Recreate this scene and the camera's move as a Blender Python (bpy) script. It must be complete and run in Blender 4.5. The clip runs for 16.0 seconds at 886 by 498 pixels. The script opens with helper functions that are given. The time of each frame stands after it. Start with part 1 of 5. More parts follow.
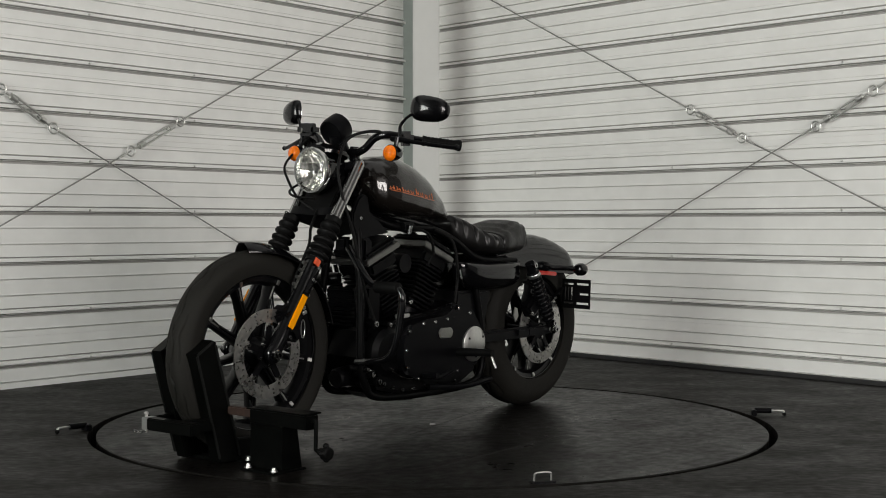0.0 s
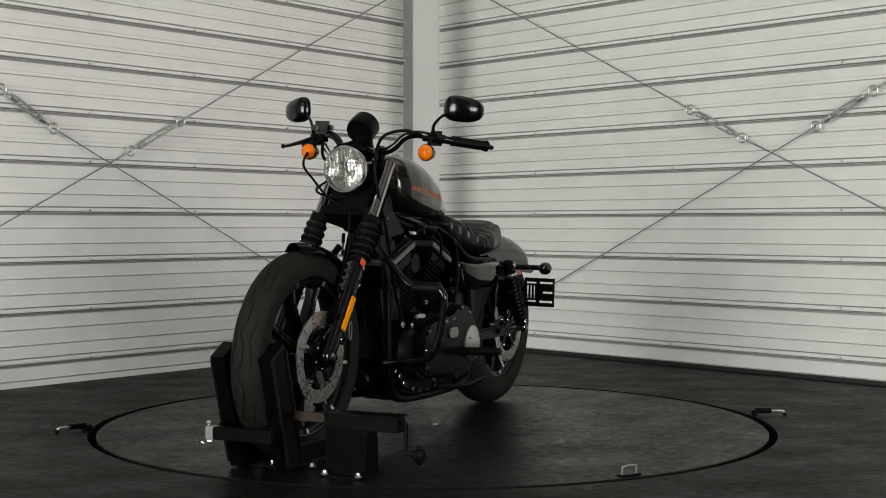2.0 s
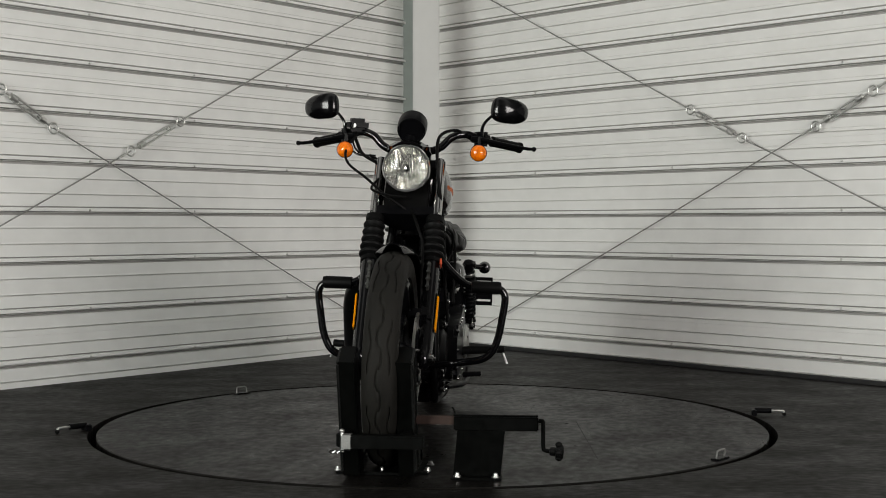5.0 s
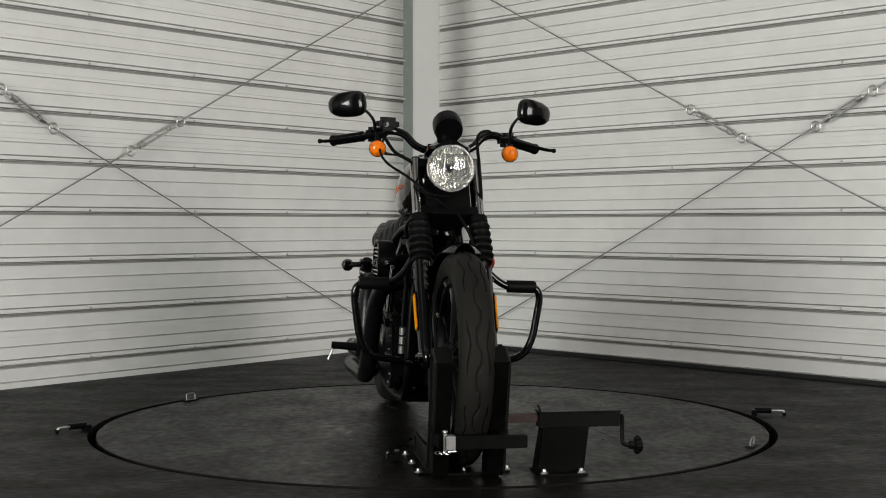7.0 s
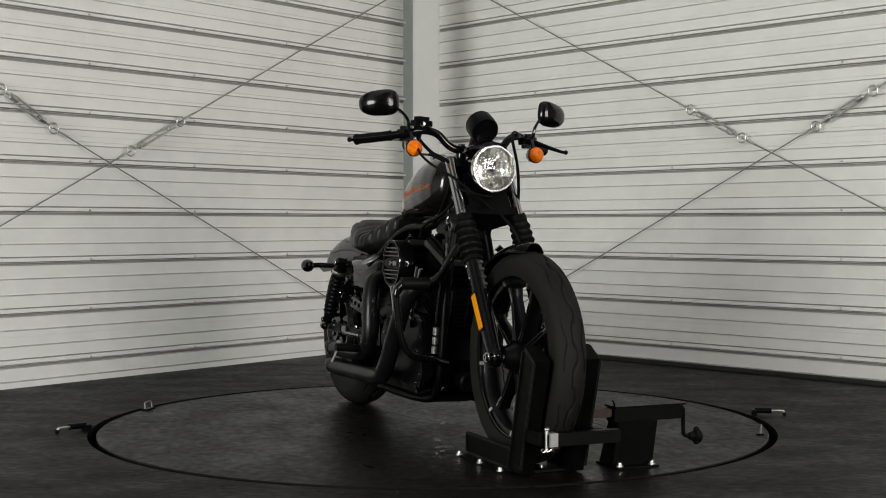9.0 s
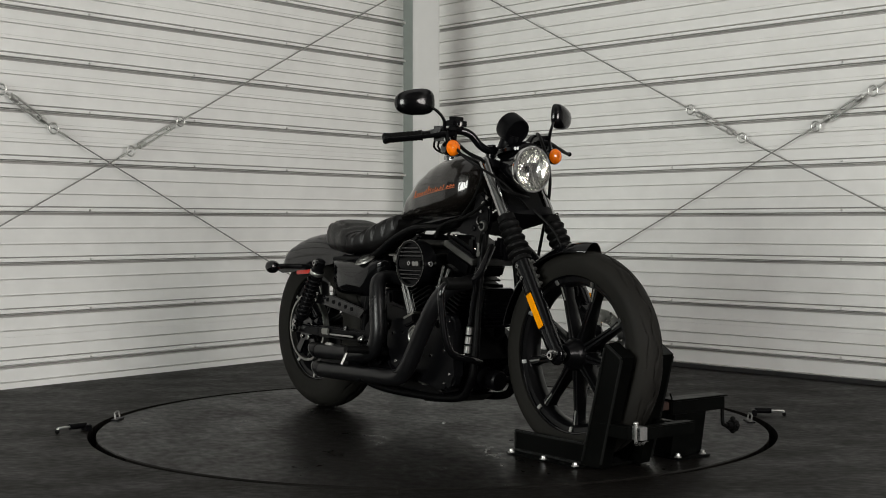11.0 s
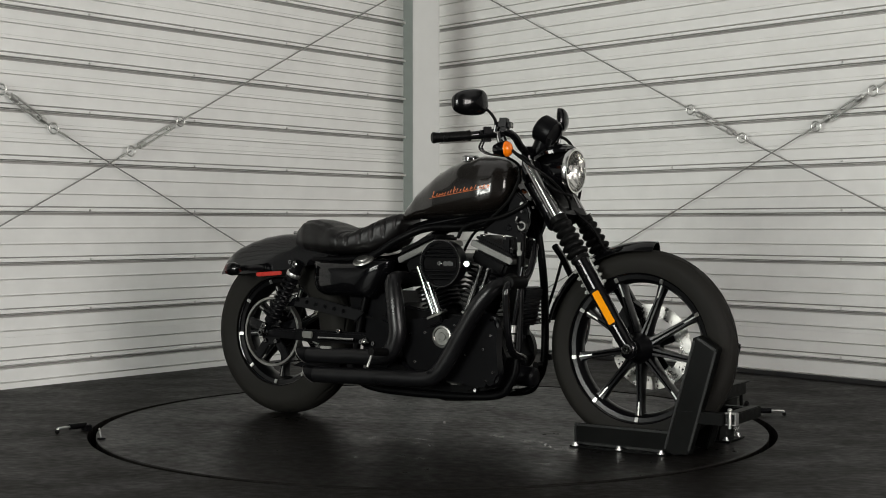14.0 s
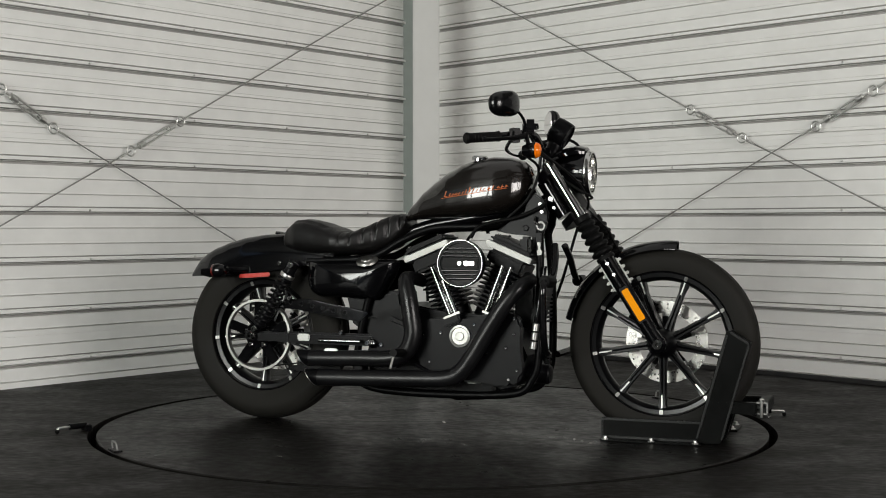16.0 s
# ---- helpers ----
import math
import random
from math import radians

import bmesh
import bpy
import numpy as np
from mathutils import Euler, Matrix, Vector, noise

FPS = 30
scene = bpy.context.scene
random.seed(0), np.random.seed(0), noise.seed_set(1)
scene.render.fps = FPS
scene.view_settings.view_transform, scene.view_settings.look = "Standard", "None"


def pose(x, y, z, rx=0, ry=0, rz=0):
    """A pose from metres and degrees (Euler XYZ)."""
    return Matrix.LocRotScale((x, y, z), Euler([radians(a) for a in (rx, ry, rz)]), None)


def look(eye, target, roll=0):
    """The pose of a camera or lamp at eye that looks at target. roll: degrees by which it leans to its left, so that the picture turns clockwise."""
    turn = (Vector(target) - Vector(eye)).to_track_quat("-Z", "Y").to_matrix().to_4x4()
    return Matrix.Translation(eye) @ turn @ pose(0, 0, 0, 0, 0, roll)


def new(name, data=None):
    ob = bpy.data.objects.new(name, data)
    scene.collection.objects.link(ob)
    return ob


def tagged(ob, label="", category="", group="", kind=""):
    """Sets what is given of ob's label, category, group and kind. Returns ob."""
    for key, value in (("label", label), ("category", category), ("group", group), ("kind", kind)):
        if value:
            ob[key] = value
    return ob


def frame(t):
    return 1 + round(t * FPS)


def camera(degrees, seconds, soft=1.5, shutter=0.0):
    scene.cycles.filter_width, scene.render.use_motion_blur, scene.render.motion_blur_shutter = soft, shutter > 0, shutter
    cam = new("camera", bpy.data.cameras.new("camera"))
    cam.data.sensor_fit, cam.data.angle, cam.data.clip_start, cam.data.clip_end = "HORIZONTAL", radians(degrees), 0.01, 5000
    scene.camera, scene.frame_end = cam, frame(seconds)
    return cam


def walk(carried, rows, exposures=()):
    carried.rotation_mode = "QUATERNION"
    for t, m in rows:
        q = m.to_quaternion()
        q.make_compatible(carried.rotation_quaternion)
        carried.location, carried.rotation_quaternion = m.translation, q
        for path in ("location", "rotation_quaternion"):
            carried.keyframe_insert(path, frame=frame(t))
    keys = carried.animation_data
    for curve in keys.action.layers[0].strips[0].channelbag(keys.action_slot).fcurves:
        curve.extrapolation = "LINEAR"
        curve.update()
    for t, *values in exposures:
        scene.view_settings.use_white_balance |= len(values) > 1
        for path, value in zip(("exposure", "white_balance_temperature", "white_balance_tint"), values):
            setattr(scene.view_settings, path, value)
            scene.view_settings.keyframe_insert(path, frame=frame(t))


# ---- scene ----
# ---- camera ----
cam = camera(37.0, 16.0, soft=1.0)
EYE = (0.0, -4.985, 0.748)
VIEW = pose(*EYE, 90 - 1.04, 0, -0.426)
walk(cam, [(0.0, VIEW), (16.0, VIEW)])

# ---- daylight: open door bays behind the camera ----
world = bpy.data.worlds.new("daylight")
scene.world = world
world.use_nodes = True
wn = world.node_tree
sky = wn.nodes.new("ShaderNodeTexSky")
sky.sky_type = "NISHITA"
sky.sun_disc = False
sky.sun_elevation = radians(50)
sky.sun_rotation = radians(20)
wn.links.new(sky.outputs["Color"], wn.nodes["Background"].inputs["Color"])
wn.nodes["Background"].inputs["Strength"].default_value = 0.12
scene.view_settings.exposure = 0.0

WALL_H = 3.4
CORNER = Vector((0.017, 3.407, 0))
DIR_L = Vector((-0.638, -0.770, 0)).normalized()
DIR_R = Vector((0.677, -0.736, 0)).normalized()
LEN_L, LEN_R = 12.5, 12.5
SIDING = 5.0  # the white sheets end here; unseen dark walls beyond keep reflections dark
END_L, END_R = CORNER + DIR_L * LEN_L, CORNER + DIR_R * LEN_R


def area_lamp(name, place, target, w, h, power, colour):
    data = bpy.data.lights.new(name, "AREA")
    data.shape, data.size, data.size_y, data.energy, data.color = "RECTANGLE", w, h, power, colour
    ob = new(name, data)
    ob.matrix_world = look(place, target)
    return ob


BACK_Y = -5.95
BAYS = ((-5.2, 0.8), (-4.1, 0.8), (-3.0, 0.8), (2.8, 0.8), (3.9, 0.8), (5.0, 0.8))
for bx, bw in BAYS:
    area_lamp("door_daylight", (bx, BACK_Y + 0.09, 1.75), (bx * 0.2, 2.0, 1.5), bw - 0.1, 2.2, 109 * bw * (1.2 if bx < 0 else 1.0), (0.985, 1.0, 0.94) if bx < 0 else (1.0, 0.945, 0.905))
# added overhead fill lamps under the closed ceiling, one along each wall
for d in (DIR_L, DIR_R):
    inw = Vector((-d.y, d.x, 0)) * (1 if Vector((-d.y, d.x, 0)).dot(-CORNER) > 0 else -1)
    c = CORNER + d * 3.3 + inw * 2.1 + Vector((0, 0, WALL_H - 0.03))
    strip = area_lamp("overhead_fill", c, c + Vector((0, 0, -1)), 4.6, 1.2, 7, (1.0, 0.985, 0.95))
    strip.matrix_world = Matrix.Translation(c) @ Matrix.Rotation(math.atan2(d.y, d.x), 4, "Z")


# ---- materials ----
def material(name, base, rough=0.5, metal=0.0, coat=0.0, var=0.0, scale=20.0, bump=0.0, bump_scale=60.0, rough_var=0.0,
             island=0.0, spec=0.5, tint=None, stretch=(1, 1, 1)):
    m = bpy.data.materials.new(name)
    m.use_nodes = True
    nt = m.node_tree
    b = nt.nodes["Principled BSDF"]
    b.inputs["Base Color"].default_value = (*base, 1)
    b.inputs["Roughness"].default_value = rough
    b.inputs["Metallic"].default_value = metal
    b.inputs["Coat Weight"].default_value = coat
    b.inputs["Coat Roughness"].default_value = 0.05
    b.inputs["Specular IOR Level"].default_value = spec
    co = nt.nodes.new("ShaderNodeTexCoord")
    mp = nt.nodes.new("ShaderNodeMapping")
    mp.inputs["Scale"].default_value = stretch
    nt.links.new(co.outputs["Object"], mp.inputs["Vector"])
    if var:
        n1 = nt.nodes.new("ShaderNodeTexNoise")
        n1.inputs["Scale"].default_value, n1.inputs["Detail"].default_value = scale, 6
        n2 = nt.nodes.new("ShaderNodeTexNoise")
        n2.inputs["Scale"].default_value, n2.inputs["Detail"].default_value = scale * 0.13, 3
        for n in (n1, n2):
            nt.links.new(mp.outputs["Vector"], n.inputs["Vector"])
        add = nt.nodes.new("ShaderNodeMath")
        add.operation = "ADD"
        nt.links.new(n1.outputs["Fac"], add.inputs[0])
        nt.links.new(n2.outputs["Fac"], add.inputs[1])
        rg = nt.nodes.new("ShaderNodeMapRange")
        rg.inputs["From Min"].default_value, rg.inputs["From Max"].default_value = 0.7, 1.3
        nt.links.new(add.outputs[0], rg.inputs["Value"])
        mix = nt.nodes.new("ShaderNodeMix")
        mix.data_type = "RGBA"
        other = tint or [min(1, c * (1 + var)) for c in base]
        mix.inputs["A"].default_value = (*[c * (1 - var) for c in base], 1)
        mix.inputs["B"].default_value = (*other, 1)
        nt.links.new(rg.outputs[0], mix.inputs["Factor"])
        nt.links.new(mix.outputs["Result"], b.inputs["Base Color"])
        if rough_var:
            rr = nt.nodes.new("ShaderNodeMapRange")
            rr.inputs["From Min"].default_value, rr.inputs["From Max"].default_value = 0.7, 1.3
            rr.inputs["To Min"].default_value, rr.inputs["To Max"].default_value = rough - rough_var, rough + rough_var
            nt.links.new(add.outputs[0], rr.inputs["Value"])
            nt.links.new(rr.outputs[0], b.inputs["Roughness"])
    if bump:
        n3 = nt.nodes.new("ShaderNodeTexNoise")
        n3.inputs["Scale"].default_value, n3.inputs["Detail"].default_value = bump_scale, 4
        nt.links.new(mp.outputs["Vector"], n3.inputs["Vector"])
        bp = nt.nodes.new("ShaderNodeBump")
        bp.inputs["Strength"].default_value, bp.inputs["Distance"].default_value = bump, 0.002
        nt.links.new(n3.outputs["Fac"], bp.inputs["Height"])
        nt.links.new(bp.outputs["Normal"], b.inputs["Normal"])
    return m


M_WALL = material("white_steel_siding", (0.775, 0.775, 0.753), 0.6, var=0.05, scale=9, bump=0.05, bump_scale=14, rough_var=0.06)
M_GROOVE_SHADE = material("grey_groove_shade", (0.37, 0.36, 0.345), 0.65, var=0.12, scale=14)
M_POST = material("pale_grey_post_paint", (0.50, 0.50, 0.485), 0.5, var=0.03, scale=12, bump=0.05, bump_scale=90)
M_TRIM = material("grey_green_trim", (0.25, 0.28, 0.26), 0.5, var=0.06, scale=12)
M_FLOOR = material("dark_rubber_floor", (0.0062, 0.0054, 0.0047), 0.5, spec=0.08, var=0.45, scale=26, bump=0.25, bump_scale=160, rough_var=0.14, stretch=(1, 1.6, 1))
M_DISC = material("dark_coated_deck", (0.0052, 0.0046, 0.0041), 0.38, spec=0.1, var=0.4, scale=22, bump=0.18, bump_scale=170, rough_var=0.14, stretch=(1.4, 1, 1))
M_SEAL = material("black_rubber_seal", (0.008, 0.008, 0.008), 0.7, var=0.2, scale=40)
M_BACK = material("dark_grey_door_wall", (0.07, 0.07, 0.07), 0.6, var=0.1, scale=8)
M_CEIL = material("grey_ceiling_sheet", (0.12, 0.12, 0.117), 0.5, var=0.05, scale=8)
M_STEEL = material("galvanised_steel", (0.62, 0.62, 0.60), 0.38, 1.0, var=0.12, scale=90, rough_var=0.08)
M_CABLE = material("steel_cable", (0.30, 0.30, 0.29), 0.5, 0.8, var=0.15, scale=200)
M_GAP_STRIP = material("dark_gap_strip", (0.015, 0.015, 0.015), 0.6, var=0.2, scale=30)

M_BLACK = material("gloss_black_paint", (0.0022, 0.0022, 0.0026), 0.09, coat=0.2, spec=0.34, var=0.1, scale=30)
M_WHEEL = material("black_wheel_coat", (0.0022, 0.0022, 0.0026), 0.28, spec=0.28, var=0.15, scale=60)
M_CHOCK = material("flat_black_chock_paint", (0.0013, 0.0015, 0.0013), 0.4, spec=0.085, var=0.3, scale=40, bump=0.12, bump_scale=160, rough_var=0.1)
M_SATIN = material("satin_black_powder_coat", (0.0025, 0.0025, 0.003), 0.33, spec=0.1, var=0.18, scale=60, bump=0.08, bump_scale=300)
M_CRINKLE = material("wrinkle_black_engine_coat", (0.0014, 0.0014, 0.0016), 0.36, spec=0.09, var=0.2, scale=80, bump=0.25, bump_scale=420)
M_EXHAUST = material("matte_black_exhaust", (0.0045, 0.0045, 0.005), 0.34, spec=0.32, var=0.2, scale=24, bump=0.05, bump_scale=200, rough_var=0.08)
M_TANK = material("dark_metallic_brown_paint", (0.009, 0.0074, 0.0062), 0.26, 0.25, coat=0.9, spec=0.3, var=0.1, scale=400, bump=0.0)
M_RUBBER = material("tyre_rubber", (0.0082, 0.0077, 0.0062), 0.72, spec=0.2, var=0.32, scale=38, bump=0.3, bump_scale=200, rough_var=0.1)
M_BOOT = material("soft_black_rubber", (0.003, 0.003, 0.003), 0.5, spec=0.09, var=0.2, scale=60)
M_LEATHER = material("black_leather", (0.0045, 0.0042, 0.0042), 0.38, spec=0.3, var=0.2, scale=40, bump=0.25, bump_scale=380, rough_var=0.08)
M_CHROME = material("chrome", (0.38, 0.38, 0.375), 0.09, 1.0, var=0.04, scale=40)
M_POLISH = material("polished_aluminium", (0.33, 0.33, 0.31), 0.36, 1.0, var=0.12, scale=90, rough_var=0.06, bump=0.05, bump_scale=250)
M_MACH = material("machined_aluminium", (0.52, 0.52, 0.5), 0.36, 1.0, var=0.08, scale=120)
M_ROTOR = material("brushed_brake_steel", (0.46, 0.45, 0.43), 0.3, 1.0, var=0.2, scale=60, rough_var=0.08)
M_AMBER = material("amber_lens", (0.9, 0.15, 0.002), 0.1, spec=0.35, coat=0.5, var=0.4, scale=90, bump=0.5, bump_scale=110, tint=(0.98, 0.22, 0.004))
M_REFLEX = material("amber_reflector", (0.82, 0.3, 0.001), 0.5, spec=0.06, var=0.08, scale=300)
M_MIRRORBACK = material("soft_gloss_black_shell", (0.002, 0.002, 0.0024), 0.17, spec=0.42, var=0.1, scale=40)
M_RED = material("red_reflector", (0.45, 0.03, 0.02), 0.25, coat=0.4, var=0.1, scale=300)
M_ORANGE = material("orange_tank_graphic", (0.55, 0.13, 0.03), 0.35, coat=0.8, var=0.1, scale=200)
M_MIRROR = material("mirror_glass", (0.85, 0.85, 0.85), 0.02, 1.0)
M_EDGE = material("lighter_black_edge", (0.006, 0.0065, 0.006), 0.38, spec=0.35, var=0.5, scale=60)
M_RUST = material("bare_rusty_steel", (0.032, 0.016, 0.011), 0.6, 0.3, var=0.4, scale=50)
M_LAMP = material("headlamp_reflector", (0.93, 0.93, 0.88), 0.23, 1.0, var=0.05, scale=60)
M_BEZEL = material("bright_chrome_ring", (0.72, 0.72, 0.7), 0.16, 1.0, var=0.04, scale=40)
M_DIM = material("smoked_chrome", (0.26, 0.26, 0.255), 0.12, 1.0, var=0.05, scale=60)
M_ROCKER = material("brushed_rocker_alloy", (0.2, 0.2, 0.19), 0.42, 1.0, var=0.15, scale=90, rough_var=0.06)
M_GAUGE = material("instrument_face", (0.02, 0.02, 0.022), 0.15, coat=0.6, var=0.1, scale=60)
M_GLASS = bpy.data.materials.new("clear_lens_glass")
M_GLASS.use_nodes = True
gn = M_GLASS.node_tree
clear = gn.nodes.new("ShaderNodeBsdfTransparent")
gloss = gn.nodes.new("ShaderNodeBsdfGlossy")
gloss.inputs["Roughness"].default_value = 0.03
gmix = gn.nodes.new("ShaderNodeMixShader")
gmix.inputs[0].default_value = 0.035
gn.links.new(clear.outputs[0], gmix.inputs[1])
gn.links.new(gloss.outputs[0], gmix.inputs[2])
gn.links.new(gmix.outputs[0], gn.nodes["Material Output"].inputs["Surface"])


# ---- mesh helpers ----
def finish(bm, name, mat, angle=35):
    bmesh.ops.recalc_face_normals(bm, faces=bm.faces)
    me = bpy.data.meshes.new(name)
    bm.to_mesh(me)
    bm.free()
    for f in me.polygons:
        f.use_smooth = True
    me.set_sharp_from_angle(angle=radians(angle))
    for mm in (mat if isinstance(mat, (list, tuple)) else [mat]):
        me.materials.append(mm)
    return me


def part(name, bm, mat, parent, label="", angle=35):
    ob = new(name, finish(bm, name, mat, angle))
    ob.parent = parent
    if label:
        tagged(ob, label)
    return ob


def thing(name, label, category, group="", m=None):
    ob = new(name)
    ob.empty_display_size = 0.05
    tagged(ob, label, category, group)
    if m is not None:
        ob.matrix_world = m
    return ob


def smooth_path(pts, n=8):
    pts = [Vector(q) for q in pts]
    if len(pts) == 2:
        return pts
    out = []
    ext = [pts[0] * 2 - pts[1]] + pts + [pts[-1] * 2 - pts[-2]]
    for i in range(1, len(ext) - 2):
        a, b, c, d = ext[i - 1:i + 3]
        for k in range(n):
            t = k / n
            out.append(0.5 * (2 * b + (c - a) * t + (2 * a - 5 * b + 4 * c - d) * t * t + (3 * b - a - 3 * c + d) * t ** 3))
    out.append(pts[-1])
    return out


def rings(bm, loops, cap=True, close=False):
    """Join loops of equal length, in order, with quads."""
    vs = [[bm.verts.new(q) for q in lp] for lp in loops]
    k = len(vs[0])
    pairs = list(zip(vs, vs[1:])) + ([(vs[-1], vs[0])] if close else [])
    for a, b in pairs:
        for i in range(k):
            bm.faces.new((a[i], a[(i + 1) % k], b[(i + 1) % k], b[i]))
    if cap and not close:
        bm.faces.new(vs[0][::-1])
        bm.faces.new(vs[-1])
    return vs


def tube(bm, pts, r, n=12, smooth=8, cap=True, flat=1.0):
    """A round tube along a smoothed path; r is one radius or a list for the given points."""
    path = smooth_path(pts, smooth)
    if isinstance(r, (list, tuple)):
        rr = []
        seg = (len(path) - 1) / (len(r) - 1)
        for i in range(len(path)):
            f = i / seg
            j = min(int(f), len(r) - 2)
            rr.append(r[j] + (r[j + 1] - r[j]) * (f - j))
    else:
        rr = [r] * len(path)
    loops = []
    up = None
    for i, q in enumerate(path):
        d = (path[min(i + 1, len(path) - 1)] - path[max(i - 1, 0)]).normalized()
        if up is None:
            up = d.orthogonal().normalized()
        up = (up - d * up.dot(d)).normalized()
        side = d.cross(up)
        loops.append([q + (up * math.cos(a) + side * math.sin(a) * flat) * rr[i] for a in (math.tau * k / n for k in range(n))])
    rings(bm, loops, cap)


def frame_of(axis):
    d = Vector(axis).normalized()
    u = d.orthogonal().normalized()
    return u, d.cross(u), d


def lathe(bm, profile, centre, axis, n=32, close=False, cap=True):
    """Turn (radius, height) pairs about an axis through the centre."""
    u, v, d = frame_of(axis)
    c = Vector(centre)
    loops = [[c + d * h + (u * math.cos(a) + v * math.sin(a)) * max(r, 1e-4) for a in (math.tau * k / n for k in range(n))]
             for r, h in profile]
    rings(bm, loops, cap, close)


def box(bm, centre, size, bevel=0.004, rot=None, seg=2):
    m = Matrix.Translation(centre) @ (rot.to_4x4() if rot else Matrix()) @ Matrix.Diagonal((*size, 1))
    vs = bmesh.ops.create_cube(bm, size=1, matrix=m)["verts"]
    if bevel:
        es = list({e for v in vs for e in v.link_edges})
        bmesh.ops.bevel(bm, geom=es, offset=bevel, segments=seg, affect="EDGES")


def beam(bm, a, b, w, h, bevel=0.003, up=(0, 0, 1)):
    """A rectangular bar from a to b: w across, h along up."""
    a, b = Vector(a), Vector(b)
    d = (b - a).normalized()
    s = d.cross(Vector(up)).normalized()
    u = s.cross(d)
    rot = Matrix((d, s, u)).transposed()
    box(bm, (a + b) / 2, ((b - a).length, w, h), bevel, rot)


def prism(bm, outline, y0, y1, bevel=0.004, seg=2):
    """An outline of (x, z) given thickness from y0 to y1."""
    a = [bm.verts.new((x, y0, z)) for x, z in outline]
    b = [bm.verts.new((x, y1, z)) for x, z in outline]
    fs = [bm.faces.new(a[::-1]), bm.faces.new(b)]
    k = len(a)
    for i in range(k):
        fs.append(bm.faces.new((a[i], a[(i + 1) % k], b[(i + 1) % k], b[i])))
    if bevel:
        es = list(set(fs[0].edges) | set(fs[1].edges))
        bmesh.ops.bevel(bm, geom=es, offset=bevel, segments=seg, affect="EDGES")


def ball(bm, centre, r, squash=(1, 1, 1), u=16, v=10, rot=None):
    m = Matrix.Translation(centre) @ (rot.to_4x4() if rot else Matrix()) @ Matrix.Diagonal((r * squash[0], r * squash[1], r * squash[2], 1))
    bmesh.ops.create_uvsphere(bm, u_segments=u, v_segments=v, radius=1, matrix=m)


def bolt(bm, centre, axis, r=0.007, h=0.006):
    lathe(bm, ((r, -0.004), (r, h * 0.7), (r * 0.8, h), (r * 0.45, h), (r * 0.45, h * 0.5)), centre, axis, 10)


# ---- the room ----
PITCH = 0.234
RIB0 = 0.118


def wall_profile(z0, z1, rib, seam):
    """Depth into the room against height, for horizontally laid ribbed sheets; rib and seam shift the joints."""
    pts = [(z0, 0.0)]
    k = -2
    while RIB0 + k * PITCH < z1 + 1:
        c = RIB0 + k * PITCH
        for dz, d in ((-0.0268, 0), (-0.0264, -0.028), (-0.0142, -0.028), (-0.0138, -0.004), (-0.0122, -0.004), (-0.0118, -0.028), (-0.0078, -0.028), (-0.0074, 0.012),
                      (0.005, 0.012), (0.0056, 0.0), (0.0088, 0.0), (0.009, -0.019), (0.0158, -0.018), (0.016, 0.0)):
            pts.append((c + rib + dz, d))
        for part_of in (0.298, 0.613):
            for dz, d in ((-0.0034, 0), (-0.0032, -0.015), (0.0012, -0.013), (0.0014, 0.0), (0.0035, 0.0015), (0.005, 0.0015), (0.008, 0.0)):
                pts.append((c + seam + PITCH * part_of + dz, d))
            # shallow second groove, cut to imitate a faint shadow line higher up
            if c > 0.9:
                for dz, d in ((0.0166, 0.0), (0.0167, -0.0022), (0.0182, -0.0018), (0.0196, 0.0)):
                    pts.append((c + seam + PITCH * part_of + dz, d))
        k += 1
    pts = [q for q in pts if z0 <= q[0] <= z1]
    if pts[0][0] > z0:
        pts.insert(0, (z0, 0.0))
    pts.append((z1, 0.0))
    return pts


def siding_wall(name, direction, inward, length, label, bottom, rib, seam):
    """A backing of one sheet with the ribbed panels as its pieces."""
    bm = bmesh.new()
    a, b = CORNER, CORNER + direction * length
    off = -inward * 0.034
    loops = []
    for q in (a, b):
        loops.append([q + off + Vector((0, 0, 0.0 if bottom < 0.005 else bottom)), q + off + Vector((0, 0, WALL_H)),
                      q + off - inward * 0.12 + Vector((0, 0, WALL_H)), q + off - inward * 0.12])
    rings(bm, loops)
    wall = new(name, finish(bm, name, M_WALL))
    tagged(wall, label, "wall", kind="structure")
    z = bottom
    edges = [RIB0 + PITCH * (4 * k + 0.5) for k in range(0, 4)]
    for top in edges:
        top = min(top, WALL_H)
        bm = bmesh.new()
        prof = wall_profile(z, top, rib, seam)
        prof = prof + [(top, -0.03), (z, -0.03)]
        rings(bm, [[q + inward * d + Vector((0, 0, zz)) for zz, d in prof] for q in (a, b)])
        # the deepest groove faces are painted grey to stand in for their shade
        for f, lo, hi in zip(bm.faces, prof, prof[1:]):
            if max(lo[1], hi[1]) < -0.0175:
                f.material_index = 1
        ob = new("panel", finish(bm, "panel", (M_WALL, M_GROOVE_SHADE), 12))
        ob.parent = wall
        z = top + 0.0005
    return wall


def inward_of(direction):
    v = Vector((-direction.y, direction.x, 0))
    return v if v.dot(-CORNER) > 0 else -v


IN_L, IN_R = inward_of(DIR_L), inward_of(DIR_R)
wall_left = siding_wall("wall_left", DIR_L, IN_L, SIDING, "white ribbed steel siding wall meeting the dark floor", 0.0, 0.0, 0.003)
wall_right = siding_wall("wall_right", DIR_R, IN_R, SIDING, "white ribbed steel siding wall above a dark gap", 0.012, -0.003, -0.003)


